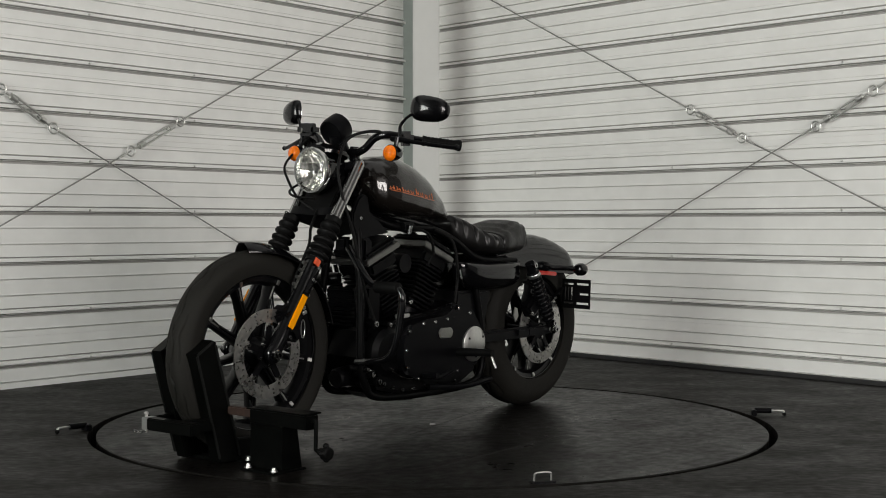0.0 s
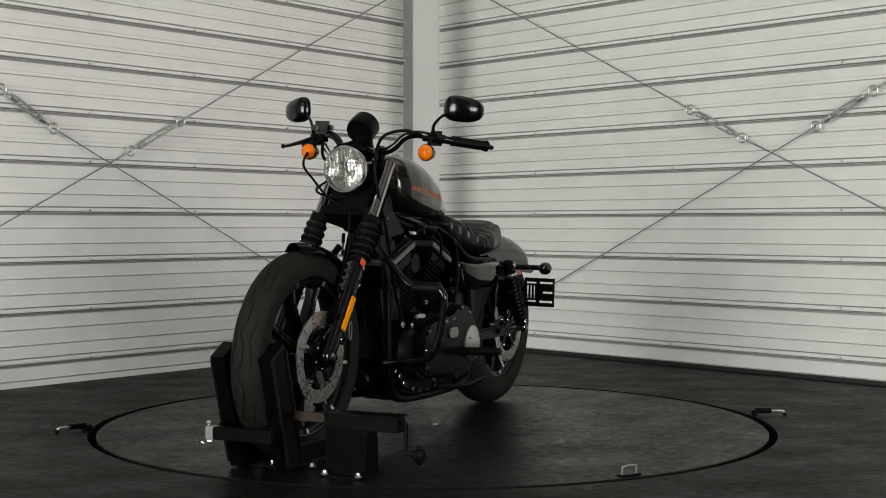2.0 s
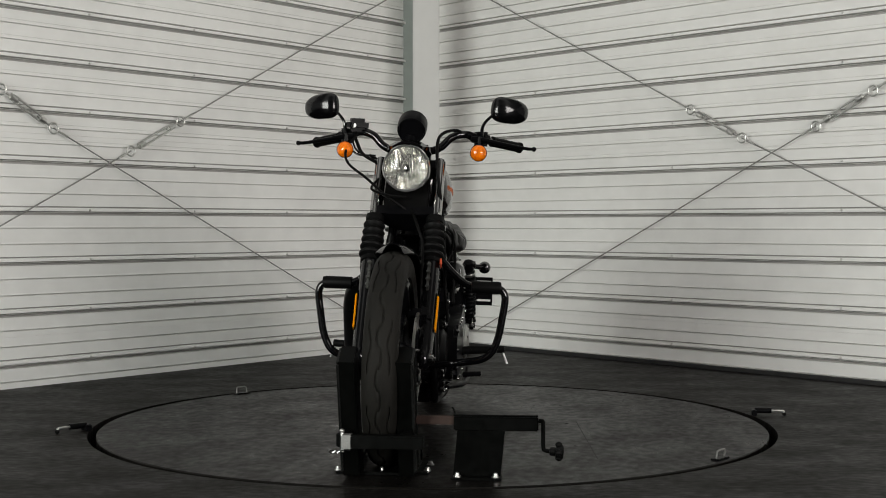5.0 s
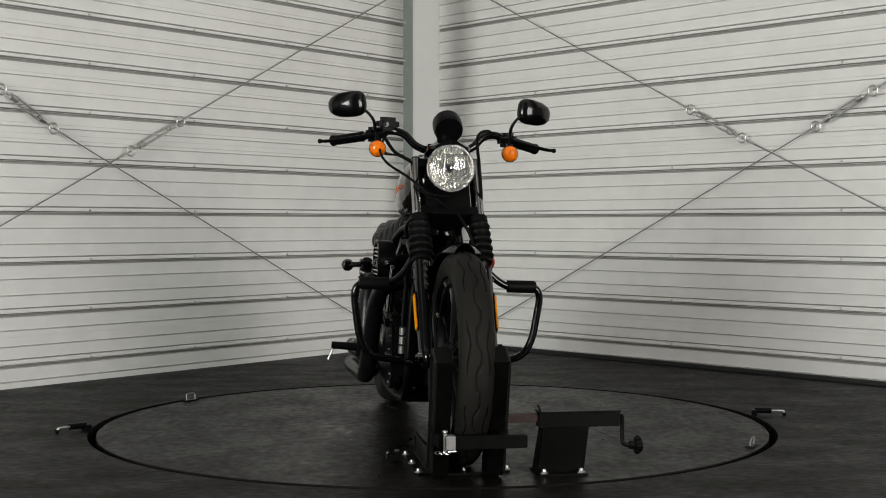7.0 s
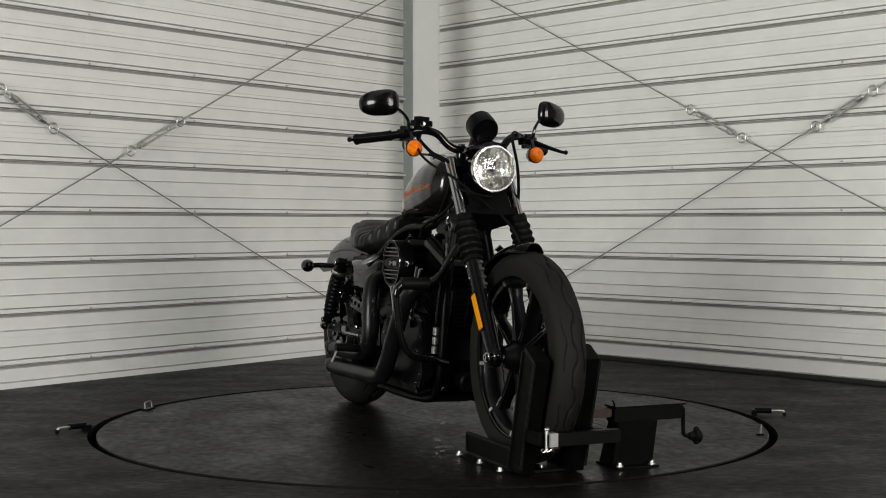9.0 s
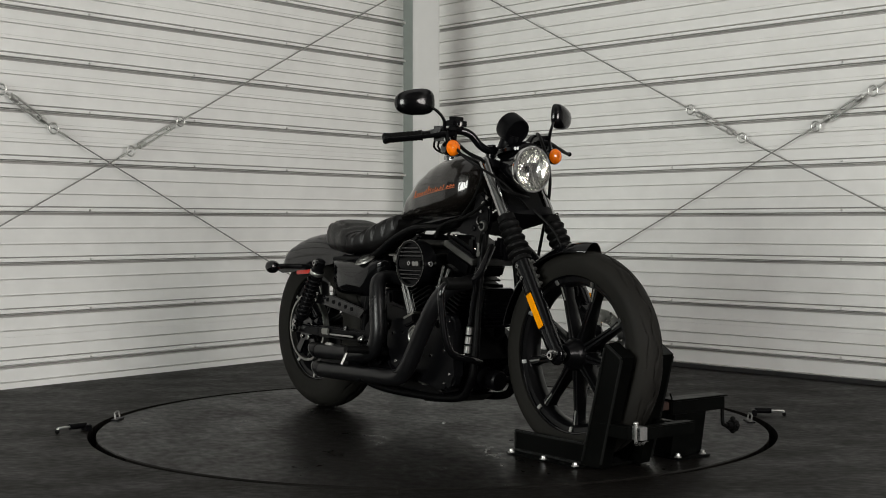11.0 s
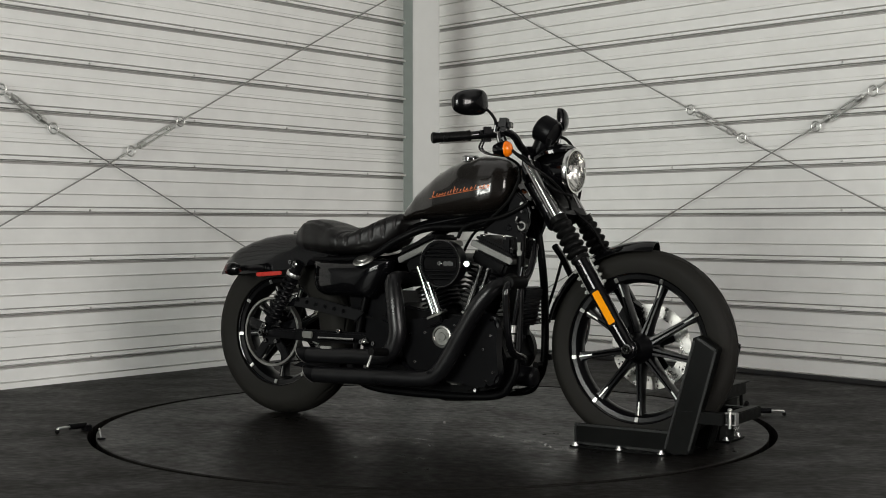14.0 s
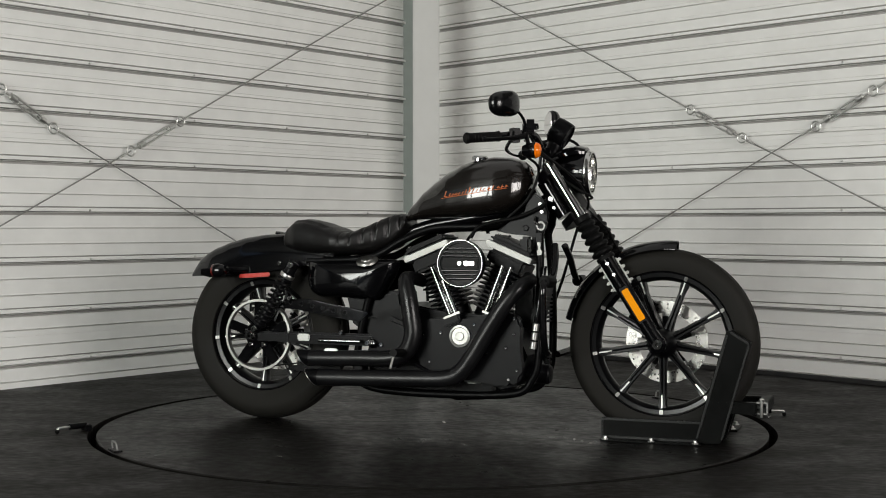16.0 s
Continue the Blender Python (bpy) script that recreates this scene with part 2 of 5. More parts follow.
# unseen dark walls, added up to the doors to darken reflections
for name, d, n in (("wall_left_rear", DIR_L, IN_L), ("wall_right_rear", DIR_R, IN_R)):
    bm = bmesh.new()
    mid = CORNER + d * (SIDING + LEN_L) / 2 - n * 0.09
    box(bm, mid + Vector((0, 0, WALL_H / 2)), (LEN_L - SIDING - 0.002, 0.13, WALL_H), 0, Matrix((d, n, d.cross(n))).transposed())
    ob = new(name, finish(bm, name, M_BACK))
    tagged(ob, "unseen dark grey wall that keeps reflections dark", "wall", kind="structure")


def screws(wall, direction, inward, places):
    bm = bmesh.new()
    lathe(bm, ((0.0065, 0), (0.0065, 0.0015), (0.004, 0.0018), (0.004, 0.005), (0.003, 0.006)), (0, 0, 0), (0, 0, 1), 8)
    me = finish(bm, "screw", M_STEEL)
    q = inward.to_track_quat("Z", "Y").to_matrix().to_4x4()
    for s in places:
        for k in range(0, 10):
            ob = new("screw", me)
            ob.parent = wall
            ob.matrix_world = Matrix.Translation(CORNER + direction * s + inward * 0.0125 + Vector((0, 0, RIB0 + PITCH * k - 0.0015))) @ q


screws(wall_left, DIR_L, IN_L, (0.652, 1.316, 1.975, 2.62, 3.27))
screws(wall_right, DIR_R, IN_R, (0.871, 1.86, 2.856, 3.85))

# black strip added in place of the dark gap under the right wall
bm = bmesh.new()
p0, p1 = CORNER + DIR_R * 0.1 + IN_R * 0.012, CORNER + DIR_R * SIDING + IN_R * 0.012
beam(bm, p0 + Vector((0, 0, 0.011)), p1 + Vector((0, 0, 0.011)), 0.02, 0.021, 0.002)
ob = new("baseboard", finish(bm, "baseboard", M_GAP_STRIP))
tagged(ob, "black strip standing in for the dark gap under the siding", "baseboard", kind="structure")

# corner post with its side flanges
post = thing("corner_post", "pale grey painted square steel post in the room's corner", "post")
bm = bmesh.new()
box(bm, (-0.0407, 2.72 + 0.078, WALL_H / 2), (0.1545, 0.156, WALL_H), 0.005)
part("post_tube", bm, M_POST, post)
bm = bmesh.new()
box(bm, (-0.143, 3.17, WALL_H / 2), (0.085, 0.008, WALL_H), 0.002)
part("flange", bm, M_TRIM, post, "grey-green steel angle beside the post")

# the floor, with a round pit edge for the turntable
R_DISC = 1.232
R_HOLE = 1.262


def ring_floor():
    bm = bmesh.new()
    n = 128
    outer = [END_L + IN_L * -0.1 + Vector((0, -0.5, 0)), END_R + IN_R * -0.1 + Vector((0, -0.5, 0)), CORNER + Vector((0, 0.2, 0))]
    circ, mid = [], []
    for k in range(n):
        a = math.tau * k / n
        d = Vector((math.cos(a), math.sin(a), 0))
        best = 50.0
        for i in range(3):
            p, q = outer[i], outer[(i + 1) % 3]
            e = q - p
            den = d.x * e.y - d.y * e.x
            if abs(den) > 1e-9:
                t = (p.x * e.y - p.y * e.x) / den
                u = (p.x * d.y - p.y * d.x) / den
                if t > 0 and -1e-6 <= u <= 1 + 1e-6:
                    best = min(best, t)
        circ.append(d * R_HOLE)
        mid.append(d * best)
    low = [q + Vector((0, 0, -0.1)) for q in circ]
    rings(bm, [low, circ, mid], cap=False)
    me = finish(bm, "floor", M_FLOOR)
    return me


floor = new("floor", ring_floor())
tagged(floor, "dark grey rubber-coated floor, slightly scuffed", "floor", kind="structure")
bm = bmesh.new()
lathe(bm, ((R_HOLE + 0.1, -0.1), (R_HOLE + 0.1, -0.05), (0.0, -0.05)), (0, 0, -0.05), (0, 0, 1), 48)
pit = new("pit_floor", finish(bm, "pit_floor", M_SEAL))
tagged(pit, "black bottom of the turntable pit", "floor", kind="structure")

# ceiling and the back wall with open door bays
bm = bmesh.new()
corners = [CORNER + Vector((0, 0.3, 0)), END_L - IN_L * 0.15 + Vector((0, -0.6, 0)), END_R - IN_R * 0.15 + Vector((0, -0.6, 0))]
rings(bm, [[q + Vector((0, 0, WALL_H + 0.002)) for q in corners], [q + Vector((0, 0, WALL_H + 0.12)) for q in corners]])
ceiling = new("ceiling", finish(bm, "ceiling", M_CEIL))
tagged(ceiling, "plain grey sheet ceiling", "ceiling", kind="structure")
bm = bmesh.new()
xs = [-8.6]
for bx, bw in BAYS:
    xs += [bx - bw / 2, bx + bw / 2]
xs.append(9.2)
for i in range(0, len(xs), 2):
    box(bm, ((xs[i] + xs[i + 1]) / 2, BACK_Y, WALL_H / 2), (xs[i + 1] - xs[i], 0.16, WALL_H), 0)
for bx, bw in BAYS:
    box(bm, (bx, BACK_Y, (2.9 + WALL_H) / 2), (bw, 0.16, WALL_H - 2.9), 0)
back = new("wall_back", finish(bm, "wall_back", M_BACK))
tagged(back, "dark grey wall with open door bays", "wall", kind="structure")
bm = bmesh.new()
v = [bm.verts.new(q) for q in ((-300, -300, -0.02), (300, -300, -0.02), (300, BACK_Y - 0.0, -0.02), (-300, BACK_Y - 0.0, -0.02))]
bm.faces.new(v)
yard = new("ground", finish(bm, "ground", material("grey_yard_concrete", (0.25, 0.25, 0.24), 0.8, var=0.15, scale=3)))
tagged(yard, "pale grey concrete yard outside the doors", "ground", kind="structure")


# bracing cables on the walls, with turnbuckles
def on_wall(side, s, z, off):
    d, n = (DIR_L, IN_L) if side == "L" else (DIR_R, IN_R)
    return CORNER + d * s + n * off + Vector((0, 0, z))


def brace(side, s0, z0, s1, z1, off, eyes):
    """A cable from one end to the other, broken by a turnbuckle between two eyes."""
    t = thing("bracing_cable", "taut grey steel cable braced across ribbed siding", "cable", "bracing cables")
    a, b = on_wall(side, s0, z0, off), on_wall(side, s1, z1, off)
    e0, e1 = on_wall(side, *eyes[0], off), on_wall(side, *eyes[1], off)
    for p, q in ((a, e0), (e1, b)):
        bm = bmesh.new()
        tube(bm, (p, q), 0.0034, 8)
        part("wire", bm, M_CABLE, t)
        for end in ((p, q) if (p - e1).length < 1e-6 else (q, p))[:1]:
            bm = bmesh.new()
            other = q if end is p else p
            d = (other - end).normalized()
            tube(bm, (end + d * 0.03, end + d * 0.085), 0.006, 8)
            part("ferrule", bm, M_STEEL, t)
    buckle = thing("turnbuckle", "galvanised turnbuckle with two closed eyes on a cable", "turnbuckle", "turnbuckles")
    d = (e1 - e0).normalized()
    n = IN_L if side == "L" else IN_R
    s = d.cross(n)
    ln = (e1 - e0).length
    bm = bmesh.new()
    for sg in (-1, 1):
        tube(bm, (e0 + d * 0.075 + s * sg * 0.0125, e1 - d * 0.075 + s * sg * 0.0125), 0.0055, 8)
    for q in (e0 + d * 0.07, e1 - d * 0.07):
        tube(bm, (q - d * 0.016, q + d * 0.016), 0.016, 12)
    part("body", bm, M_STEEL, buckle)
    for q, sg in ((e0, 1), (e1, -1)):
        bm = bmesh.new()
        loop = [q + d * math.cos(a) * 0.024 + s * math.sin(a) * 0.024 for a in (math.tau * k / 24 for k in range(24))]
        ring = []
        for i, c in enumerate(loop):
            rad = (c - q).normalized()
            ring.append([c + (rad * math.cos(x) + n * math.sin(x)) * 0.0048 for x in (math.tau * j / 8 for j in range(8))])
        rings(bm, ring, close=True)
        tube(bm, (q + d * sg * 0.026, q + d * sg * 0.1), 0.0055, 8)
        part("eye_bolt", bm, M_STEEL, buckle)


brace("L", 4.35, 0.12, 0.2, 2.266, 0.05, ((2.407, 1.111), (2.097, 1.274)))
brace("L", 0.55, 0.107, 4.6, 2.16, 0.038, ((2.839, 1.198), (3.112, 1.358)))
brace("R", 0.2, 2.27, 4.5, 0.16, 0.05, ((2.004, 1.347), (2.32, 1.185)))
brace("R", 0.42, 0.11, 4.6, 2.18, 0.038, ((2.732, 1.222), (3.029, 1.371)))


# floor latches beside the ring
def latch(x, y, ang):
    t = thing("floor_latch", "small black spring latch lying on the dark floor", "latch", "floor latches", pose(x, y, 0, 0, 0, ang))
    bm = bmesh.new()
    tube(bm, ((-0.01, 0, 0.02), (0.055, 0, 0.02)), 0.011, 12)
    part("sleeve", bm, M_SATIN, t)
    bm = bmesh.new()
    tube(bm, ((0.05, 0, 0.02), (0.09, 0, 0.02), (0.102, 0, 0.018), (0.104, 0, 0.006)), 0.0045, 8)
    part("rod", bm, M_STEEL, t, "bright steel rod")
    bm = bmesh.new()
    box(bm, (-0.012, 0, 0.012), (0.02, 0.05, 0.024), 0.003)
    part("keeper", bm, M_SATIN, t)
    bm = bmesh.new()
    ball(bm, (0.104, 0, 0.008), 0.008)
    part("tip", bm, M_BOOT, t)


latch(-1.272, -0.175, 225)
latch(1.272, 0.194, -9)


# ---- the turntable ----
def spin(t):
    """How far the turntable has turned at t, in degrees."""
    return 6.89 * (t - 7.0)


def riding(local):
    """Rows for a thing that rides on the turntable with that pose at 7 s."""
    return [(float(t), pose(0, 0, 0, 0, 0, spin(t)) @ local) for t in range(17)]


turntable = thing("turntable", "large round dark turntable deck flush with the floor", "turntable")
bm = bmesh.new()
lathe(bm, ((R_DISC, -0.06), (R_DISC, -0.003), (R_DISC - 0.004, 0.0), (0.6, 0.0), (0.0, 0.0)), (0, 0, 0), (0, 0, 1), 128)
part("deck", bm, M_DISC, turntable)
for a, b in (((0.515, 0.184), (0.693, -0.619)), ((-0.215, 0.537), (0.15, -0.244))):
    bm = bmesh.new()
    va, vb = Vector((*a, 0.0)), Vector((*b, 0.0))
    beam(bm, va, vb, 0.003, 0.0012, 0)
    part("seam", bm, M_SEAL, turntable)
for x, y, r in ((0.396, 0.058, 0.006), (0.492, 0.101, 0.007), (0.591, -0.393, 0.006), (0.098, -0.494, 0.005), (0.399, 0.581, 0.007), (0.056, -0.48, 0.008), (0.1, -0.507, 0.006)):
    bm = bmesh.new()
    ball(bm, (x, y, 0.0), r, (1.4, 1, 0.35), 8, 5)
    part("speck", bm, M_SEAL, turntable)


for x, y, r, a in ((-0.12, -0.62, 0.007, 20), (-0.15, -0.66, 0.005, 70), (-0.02, -0.75, 0.005, 130), (0.03, -0.03, 0.009, 40)):
    bm = bmesh.new()
    box(bm, (x, y, 0.003), (r * 2.4, r, 0.006), 0.0015, Matrix.Rotation(radians(a), 3, "Z"))
    part("debris", bm, M_CABLE, turntable)


def tie_ring(x, y):
    ang = math.degrees(math.atan2(y, x))
    t = thing("tie_down_ring", "folded bright steel tie-down ring on the deck's rim", "tie-down ring", "tie-down rings")
    bm = bmesh.new()
    w, h = 0.026, 0.03
    tube(bm, ((-0.0, -w, 0.004), (0.002, -w, h * 0.6), (0.004, -w * 0.8, h), (0.004, w * 0.8, h), (0.002, w, h * 0.6), (0, w, 0.004)), 0.0032, 8)
    part("bail", bm, M_CABLE, t)
    bm = bmesh.new()
    box(bm, (0, 0, 0.003), (0.03, 0.075, 0.006), 0.002)
    part("mount", bm, M_SATIN, t)
    return t, pose(x, y, 0, 0, 0, ang)

# ---- the motorcycle: x forward, y to its left, z up, from the ground between the wheels ----
bike = thing("motorcycle", "black cruiser motorcycle with brown tank, front wheel held in a chock", "motorcycle")
FX, FZ, RX, RZ = 0.877, 0.333, -0.652, 0.326


def tyre(parent, cx, cz, r_out, r_in, half, grooves):
    bm = bmesh.new()
    n, loops = 224, []
    prof = []
    for k in range(91):
        u = -1 + 2 * k / 90
        ang = u * radians(118)
        s = abs(math.sin(ang)) ** 0.9 * (1 if ang > 0 else -1)
        mid = (r_out + r_in) / 2
        rr = mid + (r_out - mid) * math.cos(ang) if abs(ang) < radians(90) else mid + (mid - r_in) * math.cos(ang) * 2.0
        prof.append((u, half * s, max(rr, r_in)))
    for i in range(n):
        a = math.tau * i / n
        lp = []
        for u, y, rr in prof:
            d = 0.0
            if abs(u) < 0.45:
                if abs(u - 0.06 * math.sin(a * grooves)) < 0.024:
                    d = 0.005
                w = abs(abs(u) - 0.26 - 0.05 * math.sin(a * grooves + 1.2))
                if w < 0.022 and math.sin(a * grooves * 0.5) > -0.3:
                    d = 0.0045
            q = rr - d
            lp.append(Vector((cx + q * math.cos(a), y, cz + q * math.sin(a))))
        loops.append(lp)
    rings(bm, loops, close=True)
    return part("tyre", bm, M_RUBBER, parent, angle=50)


def grid_ring(bm, cx, cz, y0, y1, r0, r1, n, rows, hole):
    """A flat ring of cells, some left out as drilled holes, given thickness."""
    vs = {}
    def vert(i, j, y):
        key = (i % n, j, y)
        if key not in vs:
            a, r = math.tau * i / n, r0 + (r1 - r0) * j / rows
            vs[key] = bm.verts.new((cx + r * math.cos(a), y, cz + r * math.sin(a)))
        return vs[key]
    keep = {(i, j) for i in range(n) for j in range(rows) if not hole(i, j)}
    for i, j in keep:
        for y in (y0, y1):
            bm.faces.new((vert(i, j, y), vert(i + 1, j, y), vert(i + 1, j + 1, y), vert(i, j + 1, y)))
        for di, dj, e in ((-1, 0, ((i, j), (i, j + 1))), (1, 0, ((i + 1, j), (i + 1, j + 1))), (0, -1, ((i, j), (i + 1, j))), (0, 1, ((i, j + 1), (i + 1, j + 1)))):
            if ((i + di) % n, j + dj) not in keep:
                (a, b), (c, d) = e
                bm.faces.new((vert(a, b, y0), vert(c, d, y0), vert(c, d, y1), vert(a, b, y1)))


def wheel(name, cx, cz, r_rim, half_rim, spokes, start, tips, r_tyre, half_tyre, grooves, disc_y, hub_r):
    bm = bmesh.new()
    lathe(bm, ((r_rim, -half_rim), (r_rim + 0.006, -half_rim + 0.003), (r_rim - 0.012, -half_rim * 0.7), (r_rim - 0.02, 0), (r_rim - 0.012, half_rim * 0.7),
               (r_rim + 0.006, half_rim - 0.003), (r_rim, half_rim), (r_rim - 0.022, half_rim * 0.9), (r_rim - 0.034, half_rim * 0.45), (r_rim - 0.036, 0),
               (r_rim - 0.034, -half_rim * 0.45), (r_rim - 0.022, -half_rim * 0.9)), (cx, 0, cz), (0, 1, 0), 96, close=True)
    lathe(bm, ((0.012, -0.075), (0.03, -0.074), (hub_r * 0.8, -0.05), (hub_r, -0.035), (hub_r, 0.035), (hub_r * 0.8, 0.05), (0.03, 0.074), (0.012, 0.075)), (cx, 0, cz), (0, 1, 0), 40)
    w = part(name, bm, M_WHEEL, bike, "black cast-alloy wheel with machined spoke ends")
    tyre(w, cx, cz, r_tyre, r_rim - 0.004, half_tyre, grooves)
    for sg in (-1, 1):
        bm = bmesh.new()
        lathe(bm, [(r_rim - 0.004 + 0.0045 * math.cos(q), sg * (half_rim + 0.001) + 0.0045 * math.sin(q)) for q in (math.tau * k / 8 for k in range(8))], (cx, 0, cz), (0, 1, 0), 96, close=True)
        part("rim_lip", bm, M_BLACK, w)
    for k in range(spokes):
        a = radians(start + 360 * k / spokes)
        d = Vector((math.cos(a), 0, math.sin(a)))
        t = Vector((-math.sin(a), 0, math.cos(a)))
        c = Vector((cx, 0, cz))
        bm = bmesh.new()
        loops = []
        for r, ww, th in ((hub_r - 0.012, 0.017, 0.03), (hub_r + 0.04, 0.0125, 0.024), (r_rim - 0.07, 0.0115, 0.018), (r_rim - 0.036, 0.016, 0.02), (r_rim - 0.026, 0.022, 0.022)):
            q = c + d * r
            loops.append([q + t * ww * s + Vector((0, th * y, 0)) for s, y in ((-1, -0.5), (-0.75, -1), (-0.25, -1), (0, -0.72), (0.25, -1), (0.75, -1), (1, -0.5), (1, 0.5), (0.75, 1), (0.25, 1), (0, 0.72), (-0.25, 1), (-0.75, 1), (-1, 0.5))])
        rings(bm, loops)
        part("spoke", bm, M_WHEEL, w, angle=40)
        if tips:
            for sg in (-1, 1):
                bm = bmesh.new()
                p0, p1 = c + d * (r_rim - 0.075), c + d * (r_rim - 0.028)
                beam(bm, p0 + Vector((0, sg * 0.0185, 0)), p1 + Vector((0, sg * 0.0225, 0)), 0.005, 0.004, 0.001, up=(0, 1, 0))
                part("spoke_tip", bm, M_MACH, w, "bright machined spoke end")
                bm = bmesh.new()
                beam(bm, c + d * (r_rim - 0.024) + Vector((0, sg * (half_rim * 0.97), 0)), c + d * (r_rim - 0.008) + Vector((0, sg * (half_rim + 0.004), 0)), 0.012, 0.006, 0.0015, up=(0, 1, 0))
                part("rim_mark", bm, M_MACH, w, "bright machined block on the rim")
    bm = bmesh.new()
    grid_ring(bm, cx, cz, disc_y - 0.0025, disc_y + 0.0025, 0.104, 0.146, 120, 6,
              lambda i, j: j in (1, 4) and (i + (3 if j == 4 else 0)) % 8 == 0 or j == 2 and i % 8 == 5)
    for k in range(5):
        a = math.tau * (k + 0.3) / 5
        d = Vector((math.cos(a), 0, math.sin(a)))
        c = Vector((cx, disc_y, cz))
        beam(bm, c + d * 0.086, c + d * 0.106, 0.026, 0.0048, 0.0015, up=(0, 1, 0))
    part("brake_disc", bm, M_ROTOR, w, "drilled steel brake disc with inner tabs")
    bm = bmesh.new()
    for k in range(5):
        a = math.tau * (k + 0.3) / 5
        c = Vector((cx, disc_y, cz))
        d = Vector((math.cos(a), 0, math.sin(a)))
        beam(bm, c + d * 0.03, c + d * 0.094, 0.024, 0.007, 0.002, up=(0, 1, 0))
    lathe(bm, ((0.02, -0.004), (0.045, -0.004), (0.045, 0.004), (0.02, 0.004)), (cx, disc_y, cz), (0, 1, 0), 32, close=True)
    part("disc_carrier", bm, M_SATIN, w)
    for k in range(5):
        a = math.tau * (k + 0.3) / 5
        bm = bmesh.new()
        bolt(bm, (cx + 0.094 * math.cos(a), disc_y + math.copysign(0.006, disc_y), cz + 0.094 * math.sin(a)), (0, math.copysign(1, disc_y), 0), 0.007)
        part("bolt", bm, M_CHROME, w)
        bm = bmesh.new()
        bolt(bm, (cx + 0.038 * math.cos(a + 0.5), disc_y + math.copysign(0.005, disc_y), cz + 0.038 * math.sin(a + 0.5)), (0, math.copysign(1, disc_y), 0), 0.0075)
        part("bolt", bm, M_CHROME, w)
    return w


front = wheel("front_wheel", FX, FZ, 0.256, 0.036, 9, -90, True, 0.334, 0.053, 16, 0.078, 0.052)
rear = wheel("rear_wheel", RX, RZ, 0.216, 0.052, 9, -95, True, 0.327, 0.075, 14, 0.092, 0.06)

# belt pulley and guard on the right
bm = bmesh.new()
lathe(bm, ((0.136, -0.012), (0.136, 0.012), (0.127, 0.012), (0.127, -0.012)), (RX, -0.094, RZ), (0, 1, 0), 72, close=True)
part("pulley", bm, M_POLISH, rear, "polished belt pulley rim")
bm = bmesh.new()
for k in range(5):
    a = math.tau * (k + 0.25) / 5
    c = Vector((RX, -0.096, RZ))
    d = Vector((math.cos(a), 0, math.sin(a)))
    beam(bm, c + d * 0.02, c + d * 0.126, 0.036, 0.012, 0.003, up=(0, 1, 0))
lathe(bm, ((0.01, -0.012), (0.05, -0.012), (0.05, 0.012), (0.01, 0.012)), (RX, -0.096, RZ), (0, 1, 0), 32)
part("pulley_web", bm, M_BLACK, rear)
for k in range(5):
    a = math.tau * (k + 0.25) / 5
    bm = bmesh.new()
    bolt(bm, (RX + 0.045 * math.cos(a), -0.109, RZ + 0.045 * math.sin(a)), (0, -1, 0), 0.009)
    part("bolt", bm, M_CHROME, rear)
bm = bmesh.new()
for s, zz in ((1, 0.122), (-1, -0.122)):
    beam(bm, (RX + 0.02, -0.094, RZ + zz), (0.02, -0.094, 0.335 + zz * 0.35), 0.022, 0.006, 0.001)
part("drive_belt", bm, M_BOOT, bike)

# axles
for y, x, z, sg in ((-0.118, FX, FZ, -1), (0.118, FX, FZ, 1), (-0.158, RX, RZ, -1), (0.158, RX, RZ, 1)):
    bm = bmesh.new()
    lathe(bm, ((0.018, 0), (0.018, 0.014), (0.015, 0.018), (0.011, 0.018), (0.011, 0.024), (0.006, 0.024), (0.005, 0.01)), (x, y - sg * 0.004, z), (0, sg, 0), 6 if abs(y) > 0.15 else 20)
    part("axle_nut", bm, M_CHROME, bike, "bright axle nut")
for x, z, w in ((FX, FZ, 0.118), (RX, RZ, 0.158)):
    bm = bmesh.new()
    tube(bm, ((x, -w, z), (x, w, z)), 0.012, 14)
    part("axle", bm, M_STEEL, bike)

# front fork
RAKE = Vector((0.53, 0, -0.848)).normalized()
FTOP = Vector((0.492, 0, 0.945))


def fork(t, y):
    return FTOP + RAKE * t + Vector((0, y, 0))


